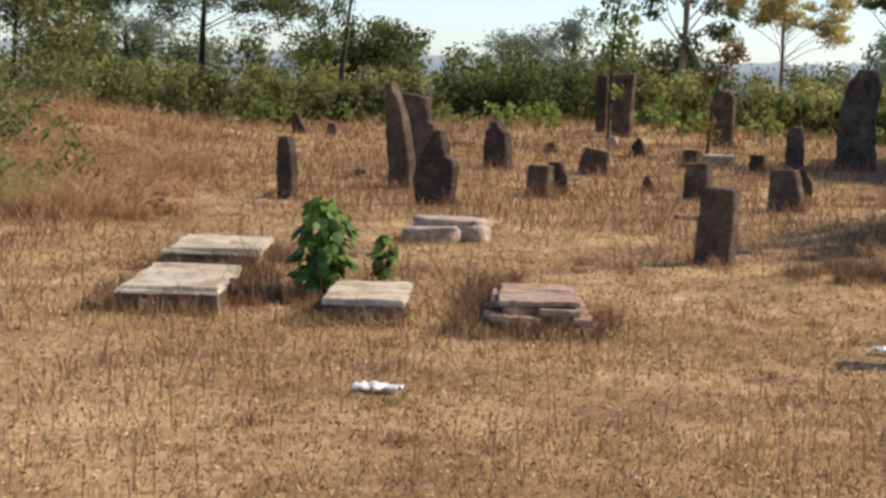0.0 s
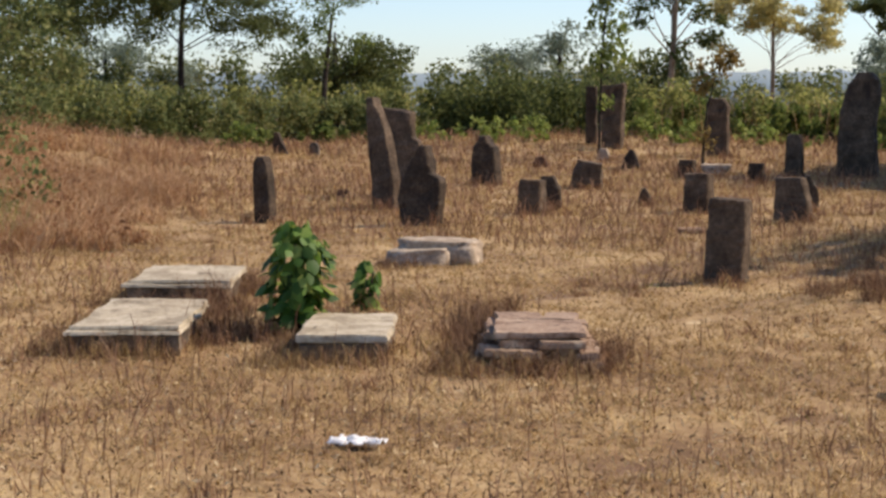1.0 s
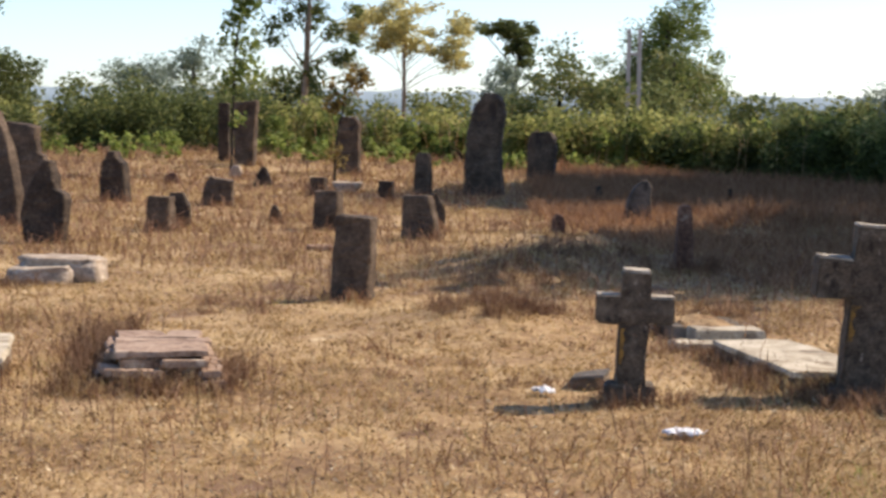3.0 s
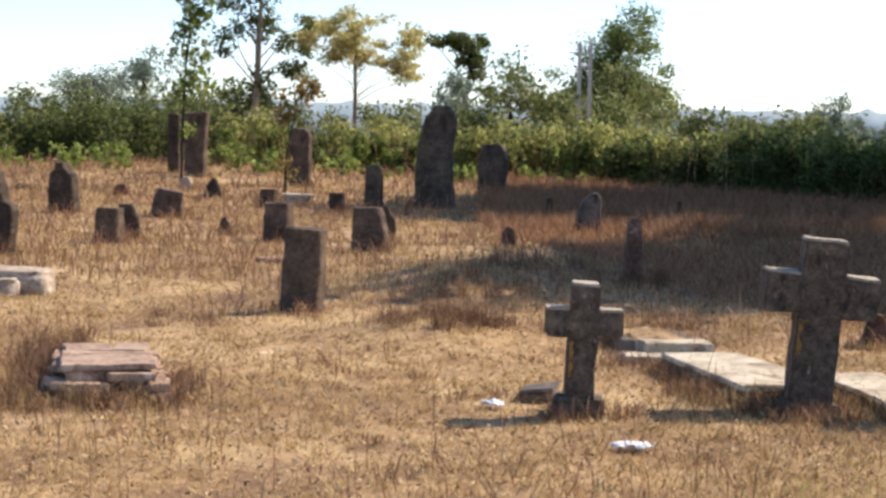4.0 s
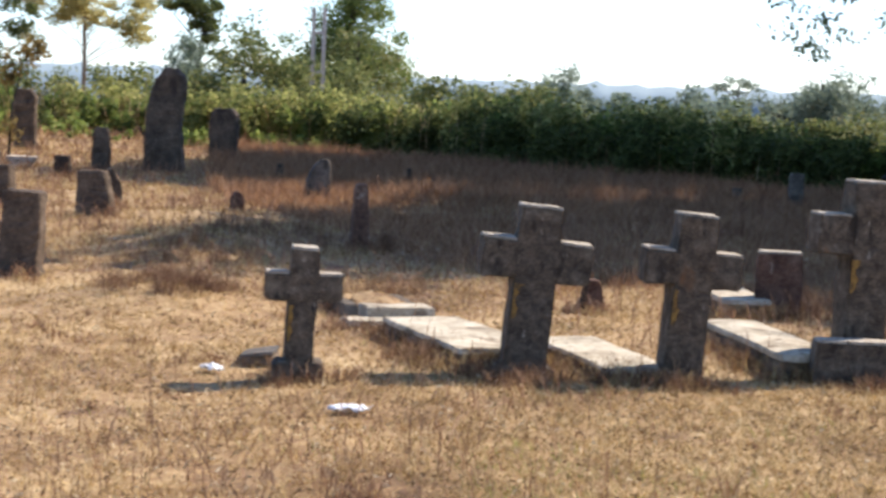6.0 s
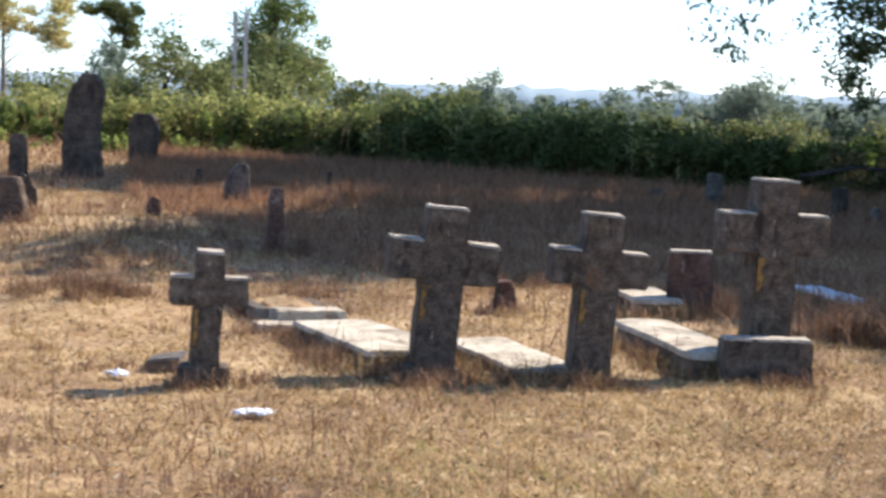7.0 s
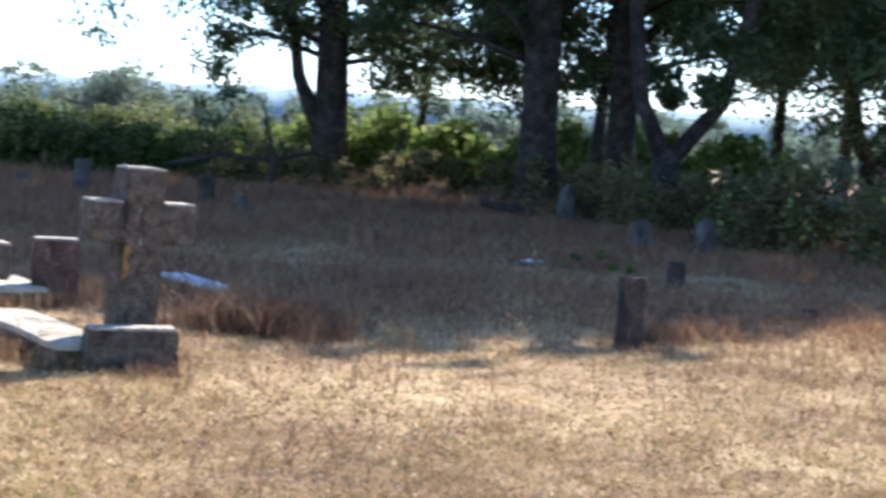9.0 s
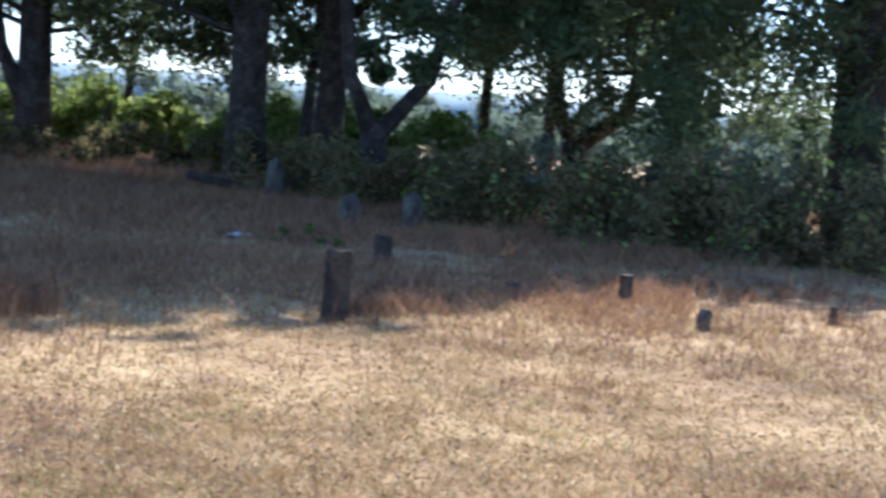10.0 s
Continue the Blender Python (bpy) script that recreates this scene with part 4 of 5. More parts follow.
stone("standing_stone", 12.13, 26.35, 0.57, 0.24, 0.15, BLOCK, "bluish standing stone deep in shade", GREYSTONE, seed=46)
stone("marker_stone", 11.43, 27.08, 0.27, 0.15, 0.12, BLOCK, "small stone deep in shade", GREYSTONE, seed=47)
stone("standing_stone", 12.77, 23.35, 0.49, 0.25, 0.15, BLOCK, "dark standing stone before the low hedge", seed=48)
stone("marker_stone", 12.92, 22.55, 0.28, 0.18, 0.12, ROUND, "small stone before the low hedge", GREYSTONE, seed=49)


# ---------------------------------------------------------------- graves
def cross(x, y, h, shaft_w, span, bar_h, bar_top, depth, turn, lean, plinth, label, seed, base=0.0):
    """A concrete cross: shaft, crossbar, plinth and the lichen on its flank. plinth: (width, depth, height)."""
    root = thing("grave_cross", x, y, g0(x, y) + base - 0.02, turn, lean)
    shaft = part("shaft", rough_box(shaft_w, depth, h, 0.05, 0.007, 0.97, seed), CONCRETE, root)
    bar = rough_box(span, depth * 0.94, bar_h, 0.05, 0.007, 1.0, seed + 1)
    bmesh.ops.translate(bar, verts=bar.verts[:], vec=(0, 0, bar_top - bar_h))
    beam = part("crossbar", bar, CONCRETE, root)
    # thin pale caps paint sunlight on the tops of shaft and arms
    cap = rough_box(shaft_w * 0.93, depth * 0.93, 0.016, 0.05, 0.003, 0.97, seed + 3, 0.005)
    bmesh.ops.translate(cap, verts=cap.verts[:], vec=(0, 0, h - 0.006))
    part("lit_top", cap, LITTOP, shaft, "thin cap coloured pale as a sunlit top face")
    arm = (span - shaft_w) / 2
    for side in (-1, 1):
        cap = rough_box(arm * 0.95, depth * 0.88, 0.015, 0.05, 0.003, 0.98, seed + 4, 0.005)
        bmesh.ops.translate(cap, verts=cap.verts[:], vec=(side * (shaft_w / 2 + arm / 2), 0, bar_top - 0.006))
        part("lit_top", cap, LITTOP, beam, "thin cap coloured pale as a sunlit top face")
    if plinth:
        w, d, ph = plinth
        part("plinth", rough_box(w, d, ph, 0.05, 0.008, 0.94, seed + 2), CONCRETE, root)
    rng = random.Random(seed)
    bm = bmesh.new()
    k = 7
    lo, hi = bar_top - bar_h - 0.22, bar_top - bar_h - 0.02
    rows = []
    for i in range(k + 1):
        z = lo + (hi - lo) * i / k
        wd = shaft_w * (0.05 + 0.22 * rng.random()) * (0.5 + 0.5 * i / k)
        rows.append((bm.verts.new((-shaft_w * 0.47, -depth / 2 - 0.012, z)), bm.verts.new((-shaft_w * 0.47 + wd, -depth / 2 - 0.014, z))))
    for a, b in zip(rows, rows[1:]):
        bm.faces.new((a[0], a[1], b[1], b[0]))
    part("lichen", bm, LICHEN, shaft, "orange lichen patch")
    return tagged(root, label, "grave cross", "grave crosses")


cross(1.47, 9.62, 0.755, 0.16, 0.43, 0.15, 0.615, 0.19, -6, 2.0, (0.29, 0.24, 0.13), "small weathered concrete cross on a square plinth", 11)
cross(2.80, 9.75, 1.015, 0.25, 0.64, 0.23, 0.82, 0.25, -8, 4.5, (0.36, 0.27, 0.1), "large weathered concrete cross leaning over", 12)
cross(3.67, 9.50, 1.0, 0.23, 0.57, 0.2, 0.79, 0.24, -8, 4.0, (0.33, 0.25, 0.08), "weathered concrete cross leaning slightly", 13)
cross(4.91, 9.75, 1.185, 0.26, 0.66, 0.24, 0.98, 0.25, -6, 1.8, None, "tallest weathered concrete cross behind a block", 14)


def slab(name, x, y, w, l, h, turn, label, seed, mat=None, body=None, tip=0.0, lean=0.0, crack=0.0, base=0.0, layers=1):
    """A grave slab: a rough body with a thin worn lid, or two lids laid one on the other. x, y: its middle."""
    root = thing(name, x, y, g0(x, y) - 0.02 + base, turn, lean, tip)
    # body coloured darker than the lids, as its sides lie in shade
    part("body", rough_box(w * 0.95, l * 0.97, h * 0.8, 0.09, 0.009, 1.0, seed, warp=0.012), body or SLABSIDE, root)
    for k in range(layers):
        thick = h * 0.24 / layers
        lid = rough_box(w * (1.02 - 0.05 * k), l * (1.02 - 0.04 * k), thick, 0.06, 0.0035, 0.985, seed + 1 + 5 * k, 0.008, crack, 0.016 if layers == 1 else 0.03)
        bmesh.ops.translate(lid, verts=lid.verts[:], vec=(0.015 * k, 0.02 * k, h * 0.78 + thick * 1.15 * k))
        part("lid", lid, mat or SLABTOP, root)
    return tagged(root, label, "grave slab", "grave slabs")


slab("grave_slab", -3.80, 10.86, 0.70, 1.48, 0.2, 9, "broad pale concrete grave slab with cracked edge", 21, layers=2)
slab("grave_slab", -4.17, 13.12, 0.78, 1.2, 0.2, 9, "pale mottled grave slab behind another", 22, layers=2)
slab("grave_slab", -2.38, 10.58, 0.54, 1.08, 0.19, 7, "small pale grey grave slab beside a leafy shrub", 23)
slab("grave_slab", 2.65, 10.66, 0.54, 1.45, 0.14, 6.5, "long pale grave slab behind a cross", 24)
slab("grave_slab", 3.4, 10.12, 0.42, 1.3, 0.12, 3, "low pale grave slab behind a cross", 25)
slab("grave_slab", 4.63, 10.38, 0.40, 1.6, 0.16, -4.5, "rounded pale grave slab beside a cross", 26, crack=0.015)
slab("grave_slab", 5.45, 12.95, 0.38, 0.98, 0.16, -10, "pale grave slab behind a headblock", 27)
slab("flat_slab", 7.34, 13.42, 0.29, 1.35, 0.1, -7, "bluish-white slab lying in dry grass", 28, WORNWHITE)
slab("broken_slab", 1.36, 10.3, 0.2, 0.55, 0.075, -12, "broken grey slab behind a small cross", 29, GREYSTONE, tip=-4, lean=-7)


def block(name, x, y, w, d, h, turn, label, mat, seed, category):
    root = thing(name, x, y, g0(x, y) - 0.02, turn)
    part("body", rough_box(w, d, h, 0.06, 0.01, 0.98, seed), mat, root)
    # pale cap colours the block's top as if the sun caught it
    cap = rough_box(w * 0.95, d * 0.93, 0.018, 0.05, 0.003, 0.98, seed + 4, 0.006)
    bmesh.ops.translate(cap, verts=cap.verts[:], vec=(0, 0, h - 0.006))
    part("lit_top", cap, LITTOP, root, "thin cap coloured pale as a sunlit top face")
    return tagged(root, label, category)


block("foot_block", 4.76, 9.40, 0.54, 0.2, 0.26, -16, "concrete block at the foot of a cross", CONCRETE, 31, "concrete block")
block("headblock", 5.70, 12.66, 0.35, 0.2, 0.5, -20, "squared headblock with rusty stains", RUSTBLOCK, 32, "headstone")


def fallen_stone(x, y, w, d, h, turn, label, mat, seed, dip=0.0):
    """A weathered boulder: rounded flanks, a flat worn back, one end lower than the other."""
    bm = bmesh.new()
    bmesh.ops.create_icosphere(bm, subdivisions=4, radius=1.0)
    off = Vector((seed * 2.3, seed * 1.1, seed * 0.7))
    for v in bm.verts:
        p = v.co.copy()
        q = Vector([math.copysign(abs(c) ** 0.5, c) for c in p])
        k = 1 + 0.24 * noise.noise(p * 1.5 + off) + 0.06 * noise.noise(p * 4.5 + off)
        z = min(q.z * 0.5 * h * k, 0.43 * h + 0.02 * h * noise.noise(p * 5 + off))
        v.co = Vector((q.x * w * 0.5 * k, q.y * d * 0.5 * k, z + 0.45 * h - dip * q.x * h))
    ob = new("fallen_stone", mesh_of("fallen_stone", bm, mat, True))
    place(ob, x, y, g0(x, y) - 0.03, turn)
    return tagged(ob, label, "fallen stone")


fallen_stone(-2.64, 16.22, 0.74, 0.52, 0.3, -6, "long pale pinkish fallen stone lying in the grass", PALESTONE, 41, 0.04)
fallen_stone(-2.8, 16.0, 0.56, 0.46, 0.22, 16, "pale rounded stone before a fallen one", PALESTONE, 42, -0.05)
fallen_stone(-0.34, 19.82, 0.3, 0.22, 0.1, 12, "low brown stone in dry grass", BRICK, 43)


def brick_mesh(seed):
    return mesh_of("brick", rough_box(0.26, 0.13, 0.042, 0.13, 0.004, 1.0, seed, 0.007), BRICK)


BRICKS = [brick_mesh(s) for s in (51, 52, 53, 54)]


def brick_grave(x, y, turn, label):
    """Ruined brick tomb: stepped courses of thin flat bricks round a rubble core, and a broken plaster plate on top."""
    rng = random.Random(5)
    root = thing("brick_grave", x, y, g0(x, y) - 0.03, turn, 1.0, -1.0)
    part("core", rough_box(0.46, 1.1, 0.21, 0.1, 0.012, 1.0, 61), BRICK, root)
    courses = ((0.66, 1.42, 0.0, 0.4), (0.6, 1.32, 0.056, 0.2), (0.54, 1.24, 0.112, 0.3), (0.49, 1.16, 0.168, 0.3))
    for w, l, z, gone in courses:
        for side in range(4):
            run = w if side % 2 == 0 else l
            n = max(2, round(run / 0.27))
            for i in range(n):
                if rng.random() < gone:
                    continue
                u = (i + 0.5) / n * run - run / 2
                px, py, a = [(u, -l / 2, 0), (w / 2, u, 90), (u, l / 2, 0), (-w / 2, u, 90)][side]
                b = new("brick", rng.choice(BRICKS))
                b.parent = root
                b.matrix_basis = pose(px + rng.uniform(-0.015, 0.015), py + rng.uniform(-0.035, 0.03), z, rng.uniform(-4, 4), rng.uniform(-2, 2), a + rng.uniform(-9, 9))
    for k, (px, py, w, l, dz, a) in enumerate(((0.0, -0.22, 0.52, 0.72, 0.215, 0), (-0.1, 0.36, 0.3, 0.4, 0.213, 4), (0.15, 0.33, 0.2, 0.34, 0.222, -5))):
        top = rough_box(w, l, 0.034, 0.06, 0.006, 1.0, 62 + k, 0.008, 0, 0.02)
        bmesh.ops.rotate(top, verts=top.verts[:], matrix=Matrix.Rotation(radians(a), 3, "Z"))
        bmesh.ops.translate(top, verts=top.verts[:], vec=(px, py, dz))
        part("plaster_top", top, TOMBTOP, root, "worn pinkish broken plaster")
    return tagged(root, label, "brick tomb")


brick_grave(-1.20, 10.45, 7, "ruined stepped brick tomb overgrown with weeds")


def kerb_grave(x, y, turn, label):
    """A kerbed grave: two flat steps at its foot, side kerbs, and a heap of reddish earth."""
    root = thing("kerbed_grave", x, y, g0(x, y), turn)
    for k, (px, py, w, d, z, h) in enumerate(((-0.05, -0.6, 0.74, 0.26, -0.01, 0.05), (0.03, -0.36, 0.5, 0.3, 0.0, 0.1), (-0.27, 0.32, 0.11, 1.1, -0.01, 0.1), (0.29, 0.3, 0.1, 1.0, -0.01, 0.06))):
        bm = rough_box(w, d, h, 0.06, 0.005, 0.98, 70 + k, 0.008)
        bmesh.ops.translate(bm, verts=bm.verts[:], vec=(px, py, z))
        part("kerb", bm, SLABTOP if k < 2 else CONCRETE, root)
    bm = rough_box(0.48, 1.0, 0.05, 0.05, 0.022, 0.8, 77, 0.02, 0.015)
    bmesh.ops.translate(bm, verts=bm.verts[:], vec=(0.02, 0.3, 0))
    part("earth", bm, SOIL, root, "heaped reddish earth")
    return tagged(root, label, "kerbed grave")


kerb_grave(2.52, 12.5, 3, "kerbed grave with a heap of reddish earth")


def crumpled(name, x, y, w, l, turn, label, seed, category):
    bm = bmesh.new()
    bmesh.ops.create_grid(bm, x_segments=18, y_segments=12, size=0.5)
    for v in bm.verts:
        p = Vector((v.co.x * 7 + seed, v.co.y * 7, seed))
        v.co = Vector((v.co.x * w * (1 + 0.25 * noise.noise(p * 0.5)), v.co.y * l * (1 + 0.4 * noise.noise(p * 0.6 + Vector((4, 0, 0)))), 0.035 + 0.03 * noise.noise(p * 0.8) + 0.012 * noise.noise(p * 2)))
    me = mesh_of(name, bm, WHITE, True)
    ob = new(name, me)
    ob.modifiers.new("thickness", "SOLIDIFY").thickness = 0.003
    place(ob, x, y, g0(x, y), turn)
    return tagged(ob, label, category)


crumpled("paper_scrap", -1.75, 7.65, 0.24, 0.12, -12, "crumpled white paper scrap on the dry grass", 3, "litter")
crumpled("paper_scrap", 1.57, 8.55, 0.19, 0.12, 10, "small white paper scrap on the grass", 8, "litter")
crumpled("paper_scrap", 1.02, 9.86, 0.1, 0.12, 30, "pale bits of rubble and paper by a cross", 5, "litter")
crumpled("plastic_scrap", 12.67, 15.46, 0.22, 0.2, 0, "white plastic scrap by the undergrowth", 6, "litter")


def broad_shrub(x, y, h, w, n, label, seed):
    """A leafy shrub: stems with big drooping heart-shaped leaves."""
    rng = random.Random(seed)
    root = thing("leafy_shrub", x, y, g0(x, y))
    for s in range(4):
        bm = bmesh.new()
        a = rng.uniform(0, 6.28)
        tx, ty = 0.25 * w * math.cos(a), 0.25 * w * math.sin(a)
        tube(bm, [(tx * 0.2, ty * 0.2, -0.03), (tx * 0.6, ty * 0.6, h * 0.4), (tx, ty, h * 0.85)], [0.012, 0.01, 0.005], 6, s)
        part("stem", bm, BARK, root)
    outline = [(0, -0.5), (0.34, -0.36), (0.5, -0.05), (0.36, 0.28), (0, 0.62), (-0.36, 0.28), (-0.5, -0.05), (-0.34, -0.36)]
    shapes = []
    for q in range(3):
        bm = bmesh.new()
        mid = bm.verts.new((0, 0.05, 0.03))
        ring = [bm.verts.new((px * (0.8 + 0.1 * q), py, -0.1 * abs(px) - 0.16 * max(0, py) ** 2)) for px, py in outline]
        for i in range(8):
            bm.faces.new((mid, ring[i], ring[(i + 1) % 8]))
        shapes.append(mesh_of("leaf", bm, LEAF_BIG, True))
    for i in range(n):
        k = (i + rng.random()) / n
        a = rng.uniform(0, 6.28)
        bulge = 0.5 * w * (0.7 + 0.3 * math.sin(math.pi * k)) * rng.uniform(0.35, 1.15) * (1 if k < 0.85 else 0.75)
        size = rng.uniform(0.05, 0.125)
        leaf = new("leaf", rng.choice(shapes))
        leaf.parent = root
        m = pose(bulge * math.cos(a), bulge * math.sin(a), h * (0.1 + 0.88 * k), 0, 0, math.degrees(a) - 90) @ pose(0, 0, 0, rng.uniform(-88, -10), rng.uniform(-45, 45), 0)
        leaf.matrix_basis = m @ Matrix.Diagonal((size, size, size, 1))
    return tagged(root, label, "shrub")


broad_shrub(-2.83, 11.13, 0.72, 0.44, 330, "bright green broad-leaved shrub growing by a slab", 1)
broad_shrub(-2.63, 12.48, 0.36, 0.2, 60, "small broad-leaved green plant with drooping leaves", 2)


def utility_pole(x, y, h, gap, turn, label):
    root = thing("utility_pole", x, y, 0, turn)
    for s in (-1, 1):
        bm = rough_box(0.15, 0.15, h, 0.4, 0.004, 0.85, 80 + s)
        bmesh.ops.translate(bm, verts=bm.verts[:], vec=(s * gap / 2, 0, 0))
        part("post", bm, POSTWOOD, root)
    for k in range(2):
        bm = rough_box(gap, 0.08, 0.1, 0.4, 0.002, 1.0, 85)
        bmesh.ops.translate(bm, verts=bm.verts[:], vec=(0, 0, h * (0.5 + 0.3 * k)))
        part("rung", bm, POSTWOOD, root)
    return tagged(root, label, "utility pole")


utility_pole(9.68, 59.16, 4.4, 0.36, -8, "grey concrete double utility pole behind the hedge")


def dead_branch(x, y, pts, r, label, z=0.0):
    bm = bmesh.new()
    n = len(pts)
    tube(bm, pts, [r * (1 - 0.7 * i / (n - 1)) for i in range(n)], 7, 3)
    ob = new("dead_branch", mesh_of("dead_branch", bm, BARK, True))
    place(ob, x, y, g0(x, y) + z)
    return tagged(ob, label, "branch")


dead_branch(22.71, 33.21, [(0, 0, -0.1), (0.15, 0, 0.5), (0.42, 0, 1.25)], 0.09, "leaning broken tree stub by the hedge")
dead_branch(15.82, 26.69, [(0, 0, -0.1), (0.05, 0, 0.7), (-0.12, 0, 1.25), (-0.2, 0, 1.6)], 0.05, "dead forked stick in the hedge")
dead_branch(14.60, 25.09, [(-1.2, 0.8, 0.55), (-0.5, 0.3, 0.74), (0.2, -0.2, 0.7), (0.7, -0.5, 0.86), (1.2, -0.8, 0.78)], 0.04, "dead branch lying along the hedge top")
dead_branch(18.15, 22.16, [(-0.8, 0.5, 0.25), (0, 0, 0.1), (0.5, -0.3, 0.2), (1.2, -0.8, 0.5)], 0.08, "fallen branch at the foot of a shade tree")


# ---------------------------------------------------------------- grass
def spread_points(n, r0, r1, a0, a1, power, seed):
    """Places in a fan, thinner with distance."""
    rng = np.random.default_rng(seed)
    u = rng.random(n)
    p = 2 - power
    r = (r0 ** p + u * (r1 ** p - r0 ** p)) ** (1 / p)
    a = np.radians(a0 + (a1 - a0) * rng.random(n))
    return r * np.sin(a), r * np.cos(a), r


def patchy(x, y, s, seed):
    return 0.5 + 0.25 * (np.sin(x * s + seed) * np.cos(y * s * 1.3 - seed) + np.sin((x + y) * s * 0.7 + 2 * seed) + 0.6 * np.sin(x * s * 2.7 - y * s * 2.1 + seed))


FOOTPRINTS = [(-3.80, 10.86, 0.64, 1.40), (-4.17, 13.12, 0.72, 1.15), (-2.39, 10.55, 0.54, 1.05), (-1.20, 10.45, 0.60, 1.20), (2.65, 10.66, 0.48, 1.40), (3.4, 10.12, 0.38, 1.25), (4.63, 10.38, 0.36, 1.50), (5.45, 12.95, 0.34, 0.95), (7.34, 13.42, 0.26, 1.30)]


def clear(x, y):
    keep = np.ones(len(x), bool)
    for fx, fy, fw, fl in FOOTPRINTS:
        keep &= ~((abs(x - fx) < fw / 2) & (abs(y - fy) < fl / 2))
    return keep


# tufts of turf: blades gathered round scattered crowns, with worn gaps between
cx, cy, cr = spread_points(66000, 5.2, 52, -30, 66, 1.45, 1)
under = (cr > 16.5) & (cx > 1.5 + 0.1 * (40 - cy)) & (np.arctan2(cx, cy) > 0.14)
ok = clear(cx, cy) & (patchy(cx, cy, 2.3, 2.0) > 0.02) & (~under | (np.random.default_rng(40).random(len(cx)) < 0.65))
cx, cy, cr = cx[ok], cy[ok], cr[ok]
rng = np.random.default_rng(4)
per = 10
size_ = np.repeat(0.5 + rng.random(len(cx)) ** 2, per)
gr = np.repeat(cr, per)
gx = np.repeat(cx, per) + rng.normal(size=len(gr)) * (0.03 + 0.0012 * gr) * size_
gy = np.repeat(cy, per) + rng.normal(size=len(gr)) * (0.03 + 0.0012 * gr) * size_
gh = (0.02 + 0.055 * rng.random(len(gr)) * size_ * (0.4 + np.clip(patchy(gx, gy, 0.9, 1.0), 0, 1))) * (1 + gr / 50)
tagged(new("dry_grass", blades("dry_grass", gx, gy, gh, 0.004 + 0.0005 * gr, STRAW, 2, 2.6)), "short dry straw-coloured grass over the ground", "grass", kind="stuff")

# loose litter of broken straw and dead leaves
lx, ly, lr = spread_points(105000, 5.2, 30, -30, 66, 1.5, 12)
ok = clear(lx, ly)
lx, ly, lr = lx[ok], ly[ok], lr[ok]
litter = leaf_mesh("grass_litter", np.stack([lx, ly, gz(lx, ly) + 0.018], 1), np.full(len(lx), 0.03), 1, 0.03, THATCH, 13, 0, 0.5, aspect=0.3)
tagged(new("grass_litter", litter), "broken straw and dead leaves littering the turf", "litter", kind="stuff")

# brown dead stalks, thick over the far half of the ground
sx, sy, sr = spread_points(80000, 5.2, 50, -30, 66, 0.75, 7)
ok = (patchy(sx, sy, 0.6, 3.0) + 0.012 * (sr - 12) + 0.25 * patchy(sx, sy, 3.1, 1.0) > 0.585) & clear(sx, sy)
sx, sy, sr = sx[ok], sy[ok], sr[ok]
tagged(new("dry_stalks", blades("dry_stalks", sx, sy, (0.05 + 0.2 * np.random.default_rng(3).random(len(sx)) ** 2) * (1 + 0.5 * np.clip((sr - 11) / 8, 0, 1)), 0.0025 + 0.0005 * sr, WEED, 5, 1.5, True)), "thin brown dead stalks standing in the grass", "dead weeds", kind="stuff")

# tufts that still have some green
tx, ty, tr = spread_points(9000, 5.2, 30, -30, 66, 1.2, 9)
ok = patchy(tx, ty, 1.7, 5.0) > 0.78
tagged(new("green_grass", blades("green_grass", tx[ok], ty[ok], 0.05 + 0.06 * np.random.default_rng(6).random(ok.sum()), 0.004 + 0.0003 * tr[ok], GREENGRASS, 8, 0.9)), "sparse greenish tufts in dry grass", "grass", kind="stuff")


def weed_clumps(name, clumps, label, mat=None, seed=0, width=0.006, spread=0.9):
    """Brushy dead weeds: clumps of (x, y, radius, height, stalks)."""
    rng = np.random.default_rng(seed)
    xs, ys, hs = [], [], []
    for cx, cy, r, h, n in clumps:
        m = max(5, n // 28)
        a, q = rng.random(m) * 2 * np.pi, rng.random(m) ** 0.5 * r
        own = rng.integers(0, m, n)
        tall_of = h * (0.4 + 0.75 * rng.random(m))
        xs.append(cx + (q * np.cos(a))[own] + rng.normal(size=n) * 0.045), ys.append(cy + (q * np.sin(a))[own] + rng.normal(size=n) * 0.045)
        hs.append(tall_of[own] * (0.35 + 0.65 * rng.random(n)))
    x, y, h = np.concatenate(xs), np.concatenate(ys), np.concatenate(hs)
    tagged(new(name, blades(name, x, y, h, np.full(len(x), width), mat or DARKWEED, seed, spread, True)), label, "dead weeds", kind="stuff")


